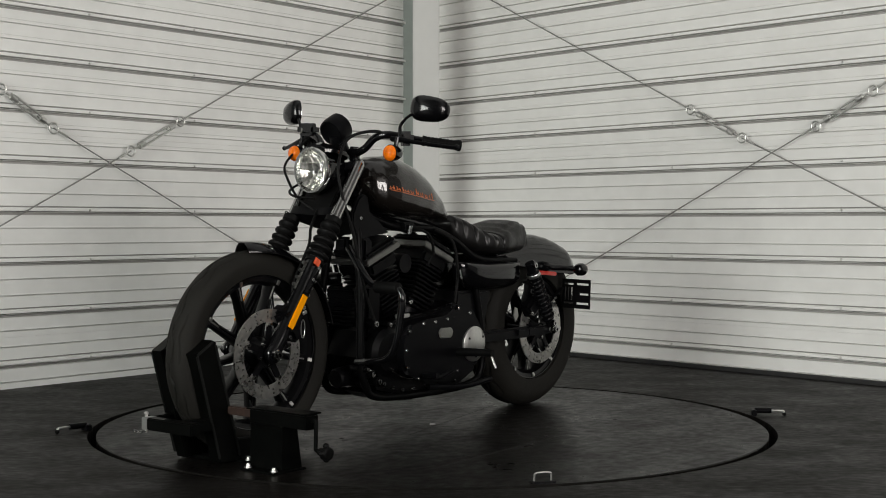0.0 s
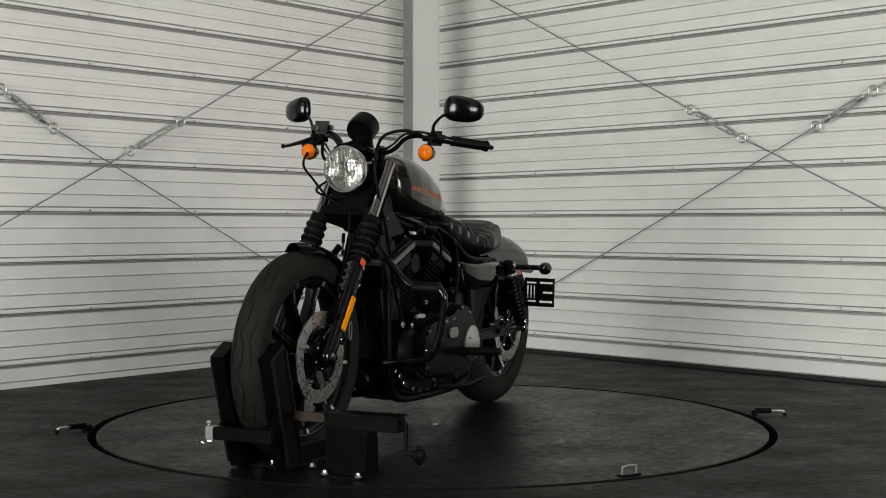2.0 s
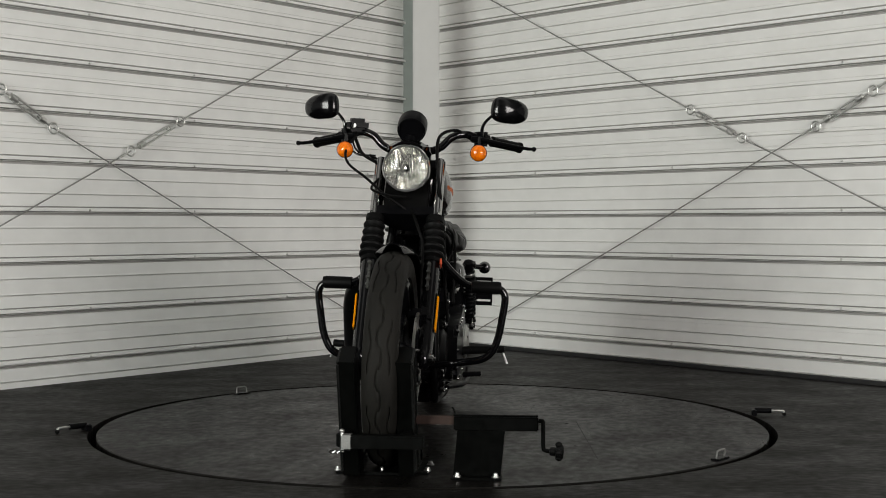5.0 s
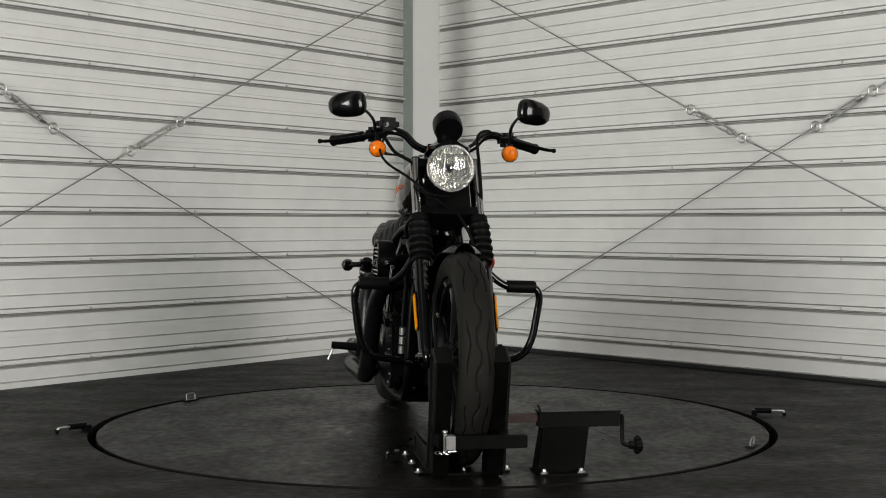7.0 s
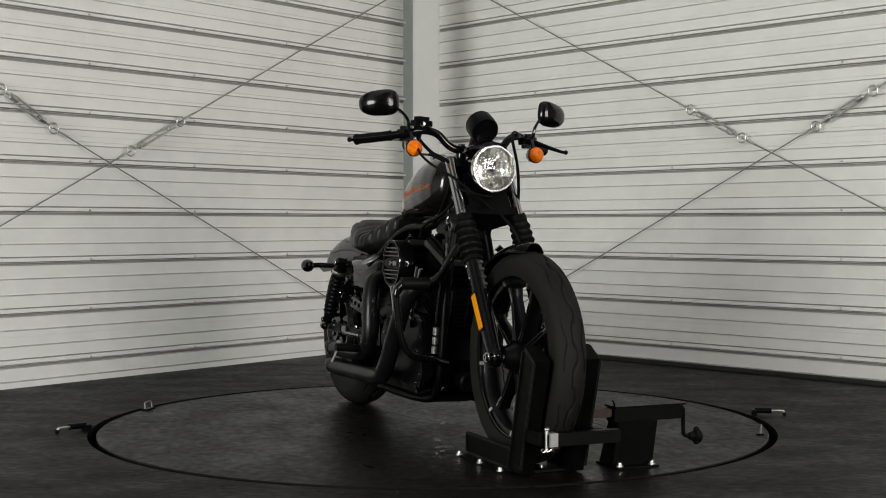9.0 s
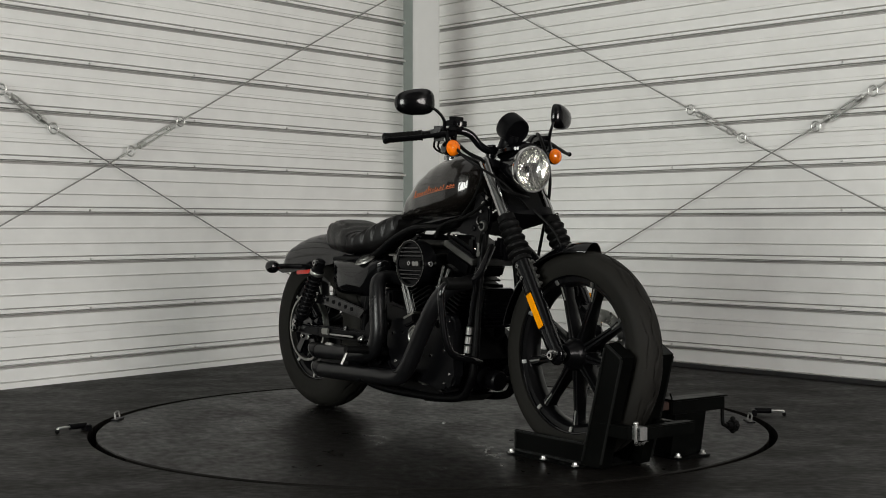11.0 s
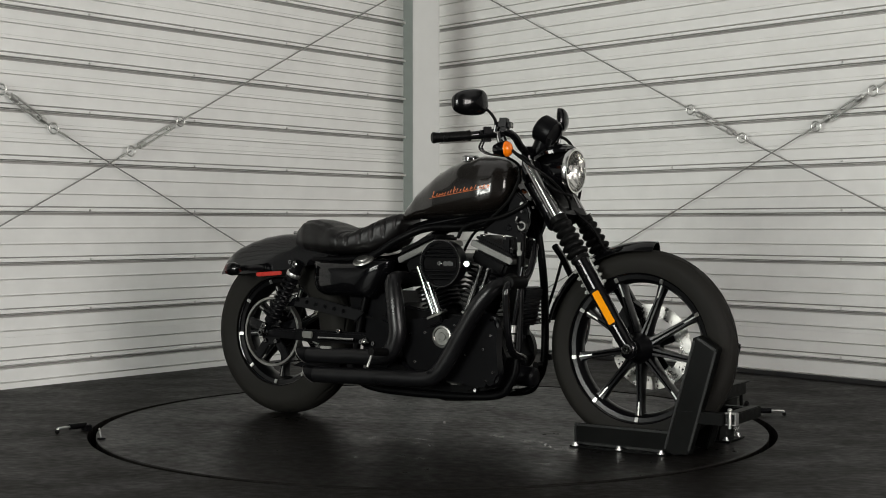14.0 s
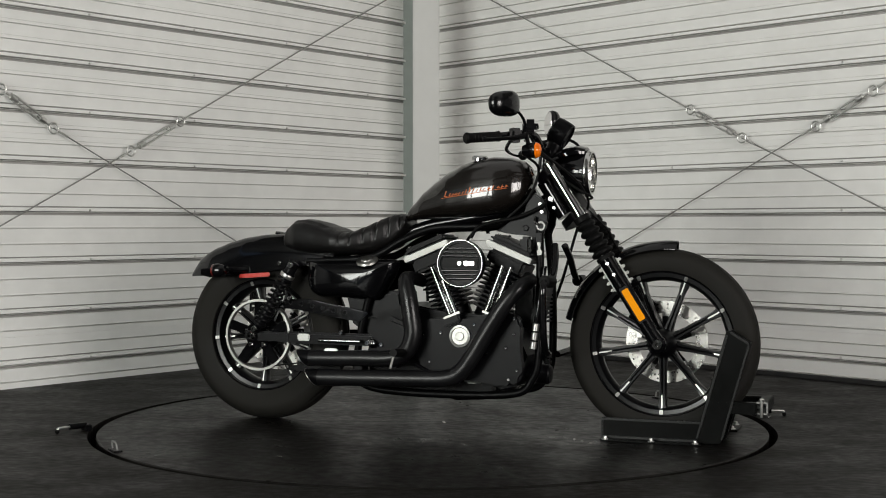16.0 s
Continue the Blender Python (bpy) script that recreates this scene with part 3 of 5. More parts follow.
for sg in (-1, 1):
    y = sg * 0.1
    bm = bmesh.new()
    tube(bm, (fork(-0.02, y), fork(0.24, y)), 0.0205, 24)
    part("fork_tube", bm, M_CHROME, bike, "chromed fork tube")
    bm = bmesh.new()
    prof = [(0.022, 0.2), (0.03, 0.203), (0.03, 0.222)]
    for k in range(5):
        h = 0.226 + k * 0.0275
        w = 0.036 + 0.0012 * k
        prof += [(0.026, h), (w - 0.002, h + 0.008), (w, h + 0.013), (w - 0.002, h + 0.019), (0.026, h + 0.026)]
    prof += [(0.033, 0.366), (0.033, 0.378), (0.024, 0.38)]
    lathe(bm, prof, FTOP + Vector((0, y, 0)), RAKE, 28)
    part("fork_boot", bm, M_BOOT, bike, "ribbed rubber fork gaiter")
    bm = bmesh.new()
    tube(bm, (fork(0.36, y), fork(0.45, y), fork(0.68, y), fork(0.725, y) + Vector((0.005, 0, 0.004))), [0.028, 0.0285, 0.0265, 0.024], 24, 3)
    ball(bm, (FX - 0.004, y, FZ), 0.031, (1, 0.75, 1.1))
    part("fork_leg", bm, M_BLACK, bike)
    bm = bmesh.new()
    beam(bm, fork(0.5, sg * 0.131) + Vector((0.004, 0, 0)), fork(0.622, sg * 0.129) + Vector((0.004, 0, 0)), 0.006, 0.025, 0.002, up=RAKE.cross(Vector((0, 1, 0))))
    part("side_reflector", bm, M_REFLEX, bike, "tall amber fork reflector")
    bm = bmesh.new()
    beam(bm, fork(0.49, sg * 0.127), fork(0.632, sg * 0.126), 0.004, 0.03, 0.002, up=RAKE.cross(Vector((0, 1, 0))))
    part("reflector_mount", bm, M_SATIN, bike)
    for d in (0.395, 0.44):
        bm = bmesh.new()
        bolt(bm, fork(d, sg * 0.126), (0, sg, 0), 0.007)
        part("bolt", bm, M_CHROME, bike)
    # rail with four added bright teeth a side, for wall seen past the leg
    cross = RAKE.cross(Vector((0, 1, 0)))
    bm = bmesh.new()
    for side in (-1, 1):
        for k in range(4):
            q = fork(0.4 + 0.027 * k, sg * 0.096) + cross * side * 0.038
            box(bm, q, (0.014, 0.014, 0.011), 0.003, Matrix((cross, Vector((0, 1, 0)), RAKE)).transposed())
        beam(bm, fork(0.39, sg * 0.096) + cross * side * 0.029, fork(0.492, sg * 0.096) + cross * side * 0.029, 0.01, 0.008, 0.002, up=cross)
    part("gap_teeth", bm, M_ROCKER, bike, "bright teeth standing in for wall seen past the fork leg")
bm = bmesh.new()
beam(bm, fork(0.365, 0.132) + Vector((0.018, 0, 0.004)), fork(0.388, 0.132) + Vector((0.018, 0, 0.004)), 0.006, 0.028, 0.002, up=RAKE.cross(Vector((0, 1, 0))))
part("tag", bm, material("red_orange_tag", (0.65, 0.09, 0.03), 0.5, var=0.1, scale=90), bike, "red-orange tag on the fork leg")

# clamps, steering head, headlamp bracket
for d, th, back in ((0.0, 0.03, 0.055), (0.186, 0.03, 0.06)):
    bm = bmesh.new()
    c = fork(d, 0)
    n = RAKE
    fwd = Vector((0.848, 0, 0.53)).normalized()
    out = [c + fwd * f + Vector((0, y, 0)) for f, y in ((0.024, -0.085), (0.018, -0.1), (-0.024, -0.11), (-0.035, -0.095), (-back - 0.02, -0.035), (-back - 0.03, 0), (-back - 0.02, 0.035), (-0.035, 0.095), (-0.024, 0.11), (0.018, 0.1), (0.024, 0.085), (0.018, 0.05), (0.018, -0.05))]
    rings(bm, [[q - n * th / 2 for q in out], [q + n * th / 2 for q in out]])
    part("triple_clamp", bm, M_SATIN, bike)
bm = bmesh.new()
hc = fork(0.08, 0) - Vector((0.848, 0, 0.53)).normalized() * 0.06
tube(bm, (hc - RAKE * 0.075, hc + RAKE * 0.075), 0.032, 20)
part("steering_head", bm, M_BLACK, bike)
for sg in (-1, 1):
    bm = bmesh.new()
    bolt(bm, fork(-0.022, sg * 0.1), -RAKE, 0.016, 0.01)
    part("fork_cap", bm, M_CHROME, bike)
    bm = bmesh.new()
    bolt(bm, fork(0.186, sg * 0.1) + Vector((0.028, sg * 0.01, 0)), (1, 0, 0.6), 0.006)
    part("bolt", bm, M_CHROME, bike)

bm = bmesh.new()
beam(bm, fork(0.03, 0) + Vector((0.012, 0, 0)), fork(0.185, 0) + Vector((0.012, 0, 0)), 0.012, 0.15, 0.004, up=(0, 1, 0))
part("headlamp_bracket", bm, M_BOOT, bike)

HL = Vector((0.592, 0.0, 0.936))
HS = 0.93
lamp_ax = Vector((1, 0, -0.03)).normalized()
bm = bmesh.new()
lathe(bm, [(r * HS, h) for r, h in ((0.02, -0.135), (0.045, -0.12), (0.066, -0.085), (0.078, -0.04), (0.0825, 0.0), (0.083, 0.012), (0.079, 0.012), (0.074, -0.03), (0.06, -0.075), (0.02, -0.11))], HL, lamp_ax, 48)
lamp = part("headlamp", bm, M_BLACK, bike, "round headlamp in a black bucket")
bm = bmesh.new()
lathe(bm, [(r * HS, h) for r, h in ((0.081, 0.004), (0.086, 0.01), (0.0865, 0.02), (0.083, 0.027), (0.077, 0.027), (0.0755, 0.02), (0.0765, 0.006))], HL, lamp_ax, 56, close=True)
part("bezel", bm, M_BEZEL, lamp, "chrome headlamp ring")
bm = bmesh.new()
d_ = lamp_ax
u_ = Vector((0, 1, 0))
v_ = d_.cross(u_)


def bowl(hx, hy, lift):
    """A point of the reflector bowl, kept inside its rim."""
    rr_ = math.hypot(hx, hy)
    if rr_ > 0.0755 * HS:
        hx, hy = hx * 0.0755 * HS / rr_, hy * 0.0755 * HS / rr_
    rr_ = min(rr_, 0.0755 * HS)
    return HL + d_ * (-0.05 + 0.056 * (rr_ / (0.0755 * HS)) ** 2 + lift) + u_ * hx + v_ * hy


# narrow upright cells side by side in the bowl, each with a tilt of its own
rc_ = random.Random(11)
CW, CH = 0.0112, 0.026
for col in range(14):
    for row in range(6):
        c0, r0 = (-0.0774 + col * CW) * HS, (-0.077 + row * CH) * HS
        if math.hypot(c0 + CW / 2, r0 + CH / 2) > 0.086 * HS:
            continue
        tx, ty = rc_.uniform(-0.002, 0.002), rc_.uniform(-0.003, 0.003)
        grid = []
        for i in range(5):
            for j in range(4):
                u0, v0 = i / 4, j / 3
                lift = 0.0009 * math.sin(math.pi * u0) + 0.0007 * math.sin(math.pi * v0) + tx * (u0 - 0.5) + ty * (v0 - 0.5)
                grid.append(bm.verts.new(bowl(c0 + CW * HS * u0, r0 + CH * HS * v0, lift)))
        for i in range(4):
            for j in range(3):
                bm.faces.new([grid[i * 4 + j], grid[i * 4 + j + 1], grid[i * 4 + j + 5], grid[i * 4 + j + 4]])
part("reflector", bm, M_LAMP, lamp, "faceted bright reflector", angle=80)
bm = bmesh.new()
lathe(bm, [(r * HS, h) for r, h in ((0.0, -0.03), (0.012, -0.026), (0.015, -0.01), (0.01, 0.0), (0.0, 0.002))], HL, lamp_ax, 20)
part("bulb_shield", bm, M_DIM, lamp)
bm = bmesh.new()
lathe(bm, [(r * HS, h) for r, h in ((0.078, 0.02), (0.07, 0.028), (0.05, 0.034), (0.025, 0.037), (0.0, 0.038), (0.0, 0.0345), (0.025, 0.0335), (0.05, 0.0305), (0.07, 0.0245), (0.076, 0.018))], HL, lamp_ax, 48, cap=False)
lens = part("lens", bm, M_GLASS, lamp, "clear glass lens")
lens.visible_shadow = False
bm = bmesh.new()
loops = []
for x, z, hw, th in ((0.475, 0.995, 0.055, 0.006), (0.52, 1.02, 0.075, 0.006), (0.57, 1.028, 0.07, 0.006), (0.6, 1.022, 0.05, 0.005)):
    loops.append([(x, hw * s, z + th * t - 0.35 * hw * abs(s) ** 2.2) for s, t in ((-1, -1), (-0.6, -1), (0, -1), (0.6, -1), (1, -1), (1, 1), (0.6, 1), (0, 1), (-0.6, 1), (-1, 1))])
rings(bm, loops)
part("visor", bm, M_BLACK, bike)

# instrument pod
GC = Vector((0.5, 0.004, 1.08))
gax = Vector((0.86, 0, -0.5)).normalized()
bm = bmesh.new()
lathe(bm, ((0.046, -0.03), (0.0495, -0.028), (0.0505, 0.0), (0.0495, 0.02), (0.047, 0.03), (0.043, 0.031), (0.042, 0.024), (0.0, 0.022)), GC, gax, 36)
g = part("gauge", bm, M_SATIN, bike, "round black speedometer cup")
bm = bmesh.new()
lathe(bm, ((0.0, -0.034), (0.043, -0.034), (0.043, -0.029), (0.0, -0.029)), GC, gax, 32)
part("dial", bm, M_GAUGE, g)
bm = bmesh.new()
tube(bm, ((0.455, 0, 0.985), (0.475, 0, 1.02), (0.49, 0.003, 1.06)), [0.034, 0.03, 0.03], 16)
part("gauge_stem", bm, M_SATIN, bike)

# handlebar and controls
bar = []
half = [(0.452, 0.0, 1.0), (0.455, 0.06, 1.002), (0.452, 0.1, 1.018), (0.444, 0.135, 1.052), (0.43, 0.175, 1.064), (0.395, 0.218, 1.058), (0.345, 0.268, 1.047), (0.262, 0.36, 1.034)]
bar = [(x, -y, z) for x, y, z in half[::-1]] + half[1:]
bm = bmesh.new()
tube(bm, bar, 0.0135, 14, 8)
part("handlebar", bm, M_BLACK, bike)
for sg in (-1, 1):
    bm = bmesh.new()
    tube(bm, ((0.448, sg * 0.048, 0.945), (0.452, sg * 0.05, 1.0)), [0.02, 0.018], 14)
    box(bm, (0.453, sg * 0.05, 1.003), (0.045, 0.03, 0.04), 0.008)
    part("riser", bm, M_BLACK, bike)
    a, b = Vector((0.345, sg * 0.268, 1.047)), Vector((0.258, sg * 0.3645, 1.0333))
    d = (b - a).normalized()
    bm = bmesh.new()
    prof = [(0.014, -0.002), (0.019, 0.0)]
    ln = (b - a).length
    for k in range(8):
        h = ln * (0.06 + 0.1 * k)
        prof += [(0.0175, h), (0.0175, h + 0.004), (0.0162, h + 0.005), (0.0162, h + 0.0075)]
    prof += [(0.018, ln * 0.92), (0.0195, ln * 0.96), (0.0195, ln), (0.015, ln + 0.005)]
    lathe(bm, prof, a, d, 20)
    part("grip", bm, M_BOOT, bike, "black rubber grip")
    bm = bmesh.new()
    box(bm, (0.392, sg * 0.232, 1.052), (0.05, 0.062, 0.05), 0.012, Matrix.Rotation(sg * radians(-38), 3, "Z"))
    part("switch_housing", bm, M_SATIN, bike)
    bm = bmesh.new()
    tube(bm, ((0.43, sg * 0.2, 1.05), (0.425, sg * 0.24, 1.047), (0.4, sg * 0.3, 1.037), (0.355, sg * 0.385, 1.026), (0.342, sg * 0.41, 1.025)), [0.011, 0.0105, 0.008, 0.0065, 0.006], 10, 5, flat=0.75)
    ball(bm, (0.339, sg * 0.415, 1.025), 0.0085)
    part("lever", bm, M_SATIN, bike)
    # mirrors
    bm = bmesh.new()
    tube(bm, ((0.425, sg * 0.235, 1.06), (0.43, sg * 0.24, 1.095), (0.418, sg * 0.262, 1.125), (0.4, sg * 0.29, 1.142)), [0.0075, 0.0055, 0.005, 0.006], 10, 5)
    part("mirror_stem", bm, M_BLACK, bike)
    rot = Matrix.Rotation(sg * radians(27), 3, "Z") @ Matrix.Rotation(sg * radians(-6), 3, "X")
    mc = Vector((0.388, sg * 0.332, 1.152))
    bm = bmesh.new()
    loops = []
    for x, s in ((-0.016, 0.94), (-0.018, 0.98), (-0.011, 1.0), (0.0, 0.97), (0.01, 0.86), (0.018, 0.66), (0.024, 0.34), (0.026, 0.04)):
        lp = []
        for k in range(40):
            a = math.tau * k / 40
            c_, s_ = math.cos(a), math.sin(a)
            yy = 0.069 * abs(c_) ** 0.72 * (1 if c_ > 0 else -1)
            zz = 0.044 * abs(s_) ** 0.72 * (1 if s_ > 0 else -1) * (1 + 0.16 * sg * c_ * -1)
            lp.append(mc + rot @ Vector((x, yy * s, zz * s)))
        loops.append(lp)
    rings(bm, loops)
    mir = part("mirror", bm, M_MIRRORBACK, bike, "gloss black rear-view mirror", angle=50)
    bm = bmesh.new()
    loops = []
    for x, s in ((-0.0165, 0.9), (-0.0205, 0.9)):
        lp = []
        for k in range(40):
            a = math.tau * k / 40
            c_, s_ = math.cos(a), math.sin(a)
            lp.append(mc + rot @ Vector((x, 0.069 * abs(c_) ** 0.72 * (1 if c_ > 0 else -1) * s, 0.044 * abs(s_) ** 0.72 * (1 if s_ > 0 else -1) * (1 - 0.16 * sg * c_) * s)))
        loops.append(lp)
    rings(bm, loops)
    part("mirror_glass", bm, M_MIRROR, mir, "mirror glass")
    # front indicators
    ic = Vector((0.462, sg * 0.229, 1.0))
    bm = bmesh.new()
    lathe(bm, ((0.004, -0.045), (0.017, -0.04), (0.025, -0.022), (0.0275, 0.0), (0.026, 0.002)), ic, (1, 0, 0), 24)
    tube(bm, (ic + Vector((-0.02, 0, 0.015)), ic + Vector((-0.03, 0, 0.055))), 0.008, 10)
    ind = part("indicator", bm, M_BLACK, bike)
    bm = bmesh.new()
    lathe(bm, ((0.0275, 0.0), (0.0275, 0.008), (0.024, 0.017), (0.016, 0.023), (0.0, 0.026)), ic, (1, 0, 0), 28)
    part("lens", bm, M_AMBER, ind, "amber indicator lens")
    bm = bmesh.new()
    lathe(bm, ((0.0275, -0.002), (0.0292, 0.0), (0.0292, 0.005), (0.0275, 0.007)), ic, (1, 0, 0), 28, close=True)
    part("rim", bm, M_BLACK, ind)
bm = bmesh.new()
box(bm, (0.437, -0.193, 1.086), (0.054, 0.075, 0.046), 0.014, Matrix.Rotation(radians(18), 3, "Z"))
res = part("brake_reservoir", bm, M_SATIN, bike)
bm = bmesh.new()
lathe(bm, ((0.009, 0), (0.009, 0.003), (0.005, 0.004)), (0.464, -0.2, 1.083), (1, -0.3, 0), 16)
part("sight_glass", bm, M_POLISH, res)

# cables and hoses
for name, pts, r in (
        ("clutch_cable", ((0.41, 0.2, 1.05), (0.46, 0.15, 1.075), (0.54, 0.1, 1.045), (0.585, 0.1, 0.95), (0.575, 0.112, 0.85), (0.53, 0.125, 0.72), (0.48, 0.13, 0.55), (0.43, 0.14, 0.42)), 0.0055),
        ("brake_hose", ((0.43, -0.19, 1.06), (0.48, -0.222, 1.0), (0.54, -0.205, 0.95), (0.59, -0.135, 0.9), (0.615, -0.06, 0.84), (0.6, 0.0, 0.8)), 0.0045),
        ("wire_loom", ((0.42, -0.2, 1.04), (0.47, -0.17, 0.99), (0.5, -0.13, 0.965), (0.47, -0.06, 0.93)), 0.006),
        ("throttle_cable", ((0.4, -0.15, 0.985), (0.42, -0.14, 0.98), (0.44, -0.08, 0.94), (0.4, -0.08, 0.84), (0.3, -0.08, 0.75)), 0.005),
        ("brake_line", ((0.6, 0.02, 0.8), (0.66, 0.05, 0.74), (0.69, 0.07, 0.68), (0.76, 0.075, 0.56), (0.78, 0.085, 0.46)), 0.005),
        ("spark_lead", ((0.2, 0.09, 0.745), (0.13, 0.125, 0.72), (0.09, 0.12, 0.65), (0.1, 0.1, 0.6)), 0.0055),
        ("vent_hose", ((0.05, 0.09, 0.735), (-0.02, 0.12, 0.69), (-0.05, 0.125, 0.58), (-0.045, 0.12, 0.46)), 0.006),
        ("wire_loop", ((0.545, -0.1, 0.9), (0.6, -0.115, 0.865), (0.63, -0.06, 0.845), (0.6, 0.0, 0.84)), 0.0045)):
    bm = bmesh.new()
    tube(bm, pts, r, 8, 8)
    part(name, bm, M_BOOT, bike)

for dy in (0.0, 0.018):
    bm = bmesh.new()
    tube(bm, ((0.375, -0.235 + dy, 1.035), (0.358, -0.225 + dy, 1.008), (0.372, -0.2 + dy, 0.99), (0.405, -0.15 + dy, 0.984)), 0.004, 8, 6)
    part("cable_elbow", bm, M_CHROME, bike, "bright throttle cable elbow")
# front mudguard
bm = bmesh.new()
loops = []
for k in range(25):
    a = radians(167 - (167 - 82) * k / 24)
    taper = 1.0 if k < 19 else 1.0 - 0.5 * ((k - 19) / 5) ** 2
    lift = 0.0 if k < 17 else 0.004 * ((k - 17) / 7) ** 2
    lp = []
    for s in (-1, -0.92, -0.7, -0.35, 0, 0.35, 0.7, 0.92, 1):
        rr = 0.359 + lift - 0.032 * abs(s) ** 2.6
        lp.append(Vector((FX + rr * math.cos(a), 0.068 * s * taper, FZ + rr * math.sin(a))))
    for s in (1, 0.92, 0.7, 0.35, 0, -0.35, -0.7, -0.92, -1):
        rr = 0.356 + lift - 0.032 * abs(s) ** 2.6
        lp.append(Vector((FX + rr * math.cos(a), 0.0665 * s * taper, FZ + rr * math.sin(a))))
    loops.append(lp)
rings(bm, loops)
# inner faces take the dull black so the underside looks shaded
for i, f in enumerate(bm.faces):
    f.material_index = 1 if i % 18 >= 8 else 0
part("front_mudguard", bm, (M_BLACK, M_BOOT), bike, "short gloss black front mudguard", angle=50)

# brake caliper
bm = bmesh.new()
box(bm, (0.788, 0.092, 0.43), (0.075, 0.05, 0.125), 0.014, Matrix.Rotation(radians(32), 3, "Y"))
box(bm, (0.805, 0.07, 0.435), (0.06, 0.05, 0.1), 0.01, Matrix.Rotation(radians(32), 3, "Y"))
cal = part("brake_caliper", bm, M_SATIN, bike)
for dx, dz in ((-0.03, 0.05), (0.028, -0.045)):
    bm = bmesh.new()
    bolt(bm, (0.788 + dx, 0.117, 0.43 + dz), (0, 1, 0), 0.008)
    part("bolt", bm, M_CHROME, cal)
bm = bmesh.new()
lp = []
for k in range(28):
    a = math.tau * k / 28
    c = Vector((0.758 + 0.009 * math.cos(a) + 0.0, 0.119, 0.41 + 0.03 * math.sin(a)))
    rad = Vector((math.cos(a), 0, math.sin(a)))
    lp.append([c + (rad * math.cos(x) + Vector((0, 1, 0)) * math.sin(x)) * 0.0016 for x in (math.tau * j / 6 for j in range(6))])
rings(bm, lp, close=True)
part("caliper_badge", bm, M_MACH, cal, "thin bright oval outline")


# ---- fuel tank ----
def lerp_table(table, x):
    if x <= table[0][0]:
        return table[0][1]
    for (a, b), (c, d) in zip(table, table[1:]):
        if x <= c:
            t = (x - a) / (c - a)
            t = t * t * (3 - 2 * t) * 0.4 + t * 0.6
            return b + (d - b) * t
    return table[-1][1]


T_TOP = ((-0.09, 0.772), (-0.05, 0.83), (0.0, 0.88), (0.04, 0.912), (0.09, 0.946), (0.15, 0.975), (0.2, 0.99), (0.26, 0.998), (0.32, 0.994), (0.365, 0.982), (0.39, 0.962), (0.402, 0.93))
T_BOT = ((-0.09, 0.762), (0.0, 0.768), (0.1, 0.772), (0.2, 0.777), (0.3, 0.79), (0.36, 0.815), (0.39, 0.85), (0.402, 0.89))
T_WID = ((-0.09, 0.035), (-0.06, 0.062), (0.0, 0.088), (0.1, 0.116), (0.2, 0.127), (0.28, 0.127), (0.34, 0.116), (0.38, 0.092), (0.402, 0.05))


def tank_y(x, z):
    """Half width of the tank at that height."""
    zt, zb, w = lerp_table(T_TOP, x), lerp_table(T_BOT, x), lerp_table(T_WID, x)
    f = min(max((z - zb) / (zt - zb), 0), 1)
    low = 0.36
    if f < low:
        return w * (1 - (1 - f / low) ** 3.2) ** (1 / 3.2) if f < low else w
    return w * (1 - ((f - low) / (1 - low)) ** 2.3) ** (1 / 2.1)


bm = bmesh.new()
loops = []
nx = 44
for i in range(nx + 1):
    x = -0.09 + 0.492 * (0.5 - 0.5 * math.cos(math.pi * i / nx))
    zt, zb = lerp_table(T_TOP, x), lerp_table(T_BOT, x)
    lp = []
    fs = [0.5 - 0.5 * math.cos(math.pi * k / 20) for k in range(21)]
    for f in fs:
        lp.append(Vector((x, tank_y(x, zb + f * (zt - zb)) + 0.0005, zb + f * (zt - zb))))
    for f in fs[::-1]:
        lp.append(Vector((x, -tank_y(x, zb + f * (zt - zb)) - 0.0005, zb + f * (zt - zb))))
    loops.append(lp)
rings(bm, loops)
tank = part("fuel_tank", bm, M_TANK, bike, "glossy dark brown metallic teardrop fuel tank", angle=60)
bm = bmesh.new()
lathe(bm, ((0.0, 0.014), (0.024, 0.013), (0.03, 0.008), (0.031, -0.004)), (0.205, -0.03, 0.988), (0.1, -0.15, 1), 28)
part("filler_cap", bm, M_CHROME, tank, "chrome filler cap")
# the graphic on each flank: a row of slanted strokes with a rule beneath
rs = random.Random(4)
for sg in (-1, 1):
    bm = bmesh.new()
    def dab(x0, z0, x1, z1, w):
        pts = []
        for k in range(5):
            t = k / 4
            x, z = x0 + (x1 - x0) * t, z0 + (z1 - z0) * t
            pts.append((x, sg * (tank_y(x, z) + 0.0006), z))
        tube(bm, pts, w, 5, 1)
    x = 0.098
    k = 0
    while x < 0.33:
        h = 0.022 if k in (0, 7) else rs.choice((0.009, 0.011, 0.014))
        zz = 0.846 + (x - 0.098) * 0.145
        dab(x, zz, x + 0.006, zz + h, 0.0016)
        if rs.random() < 0.6:
            dab(x, zz + 0.001, x + 0.011, zz + rs.choice((0.001, h * 0.6)), 0.0013)
        x += rs.choice((0.012, 0.014, 0.017))
        k += 1
    dab(0.085, 0.841, 0.2, 0.857, 0.0011)
    dab(0.2, 0.857, 0.335, 0.877, 0.0011)
    part("tank_graphic", bm, M_ORANGE, tank, "orange slanted graphic on the flank")

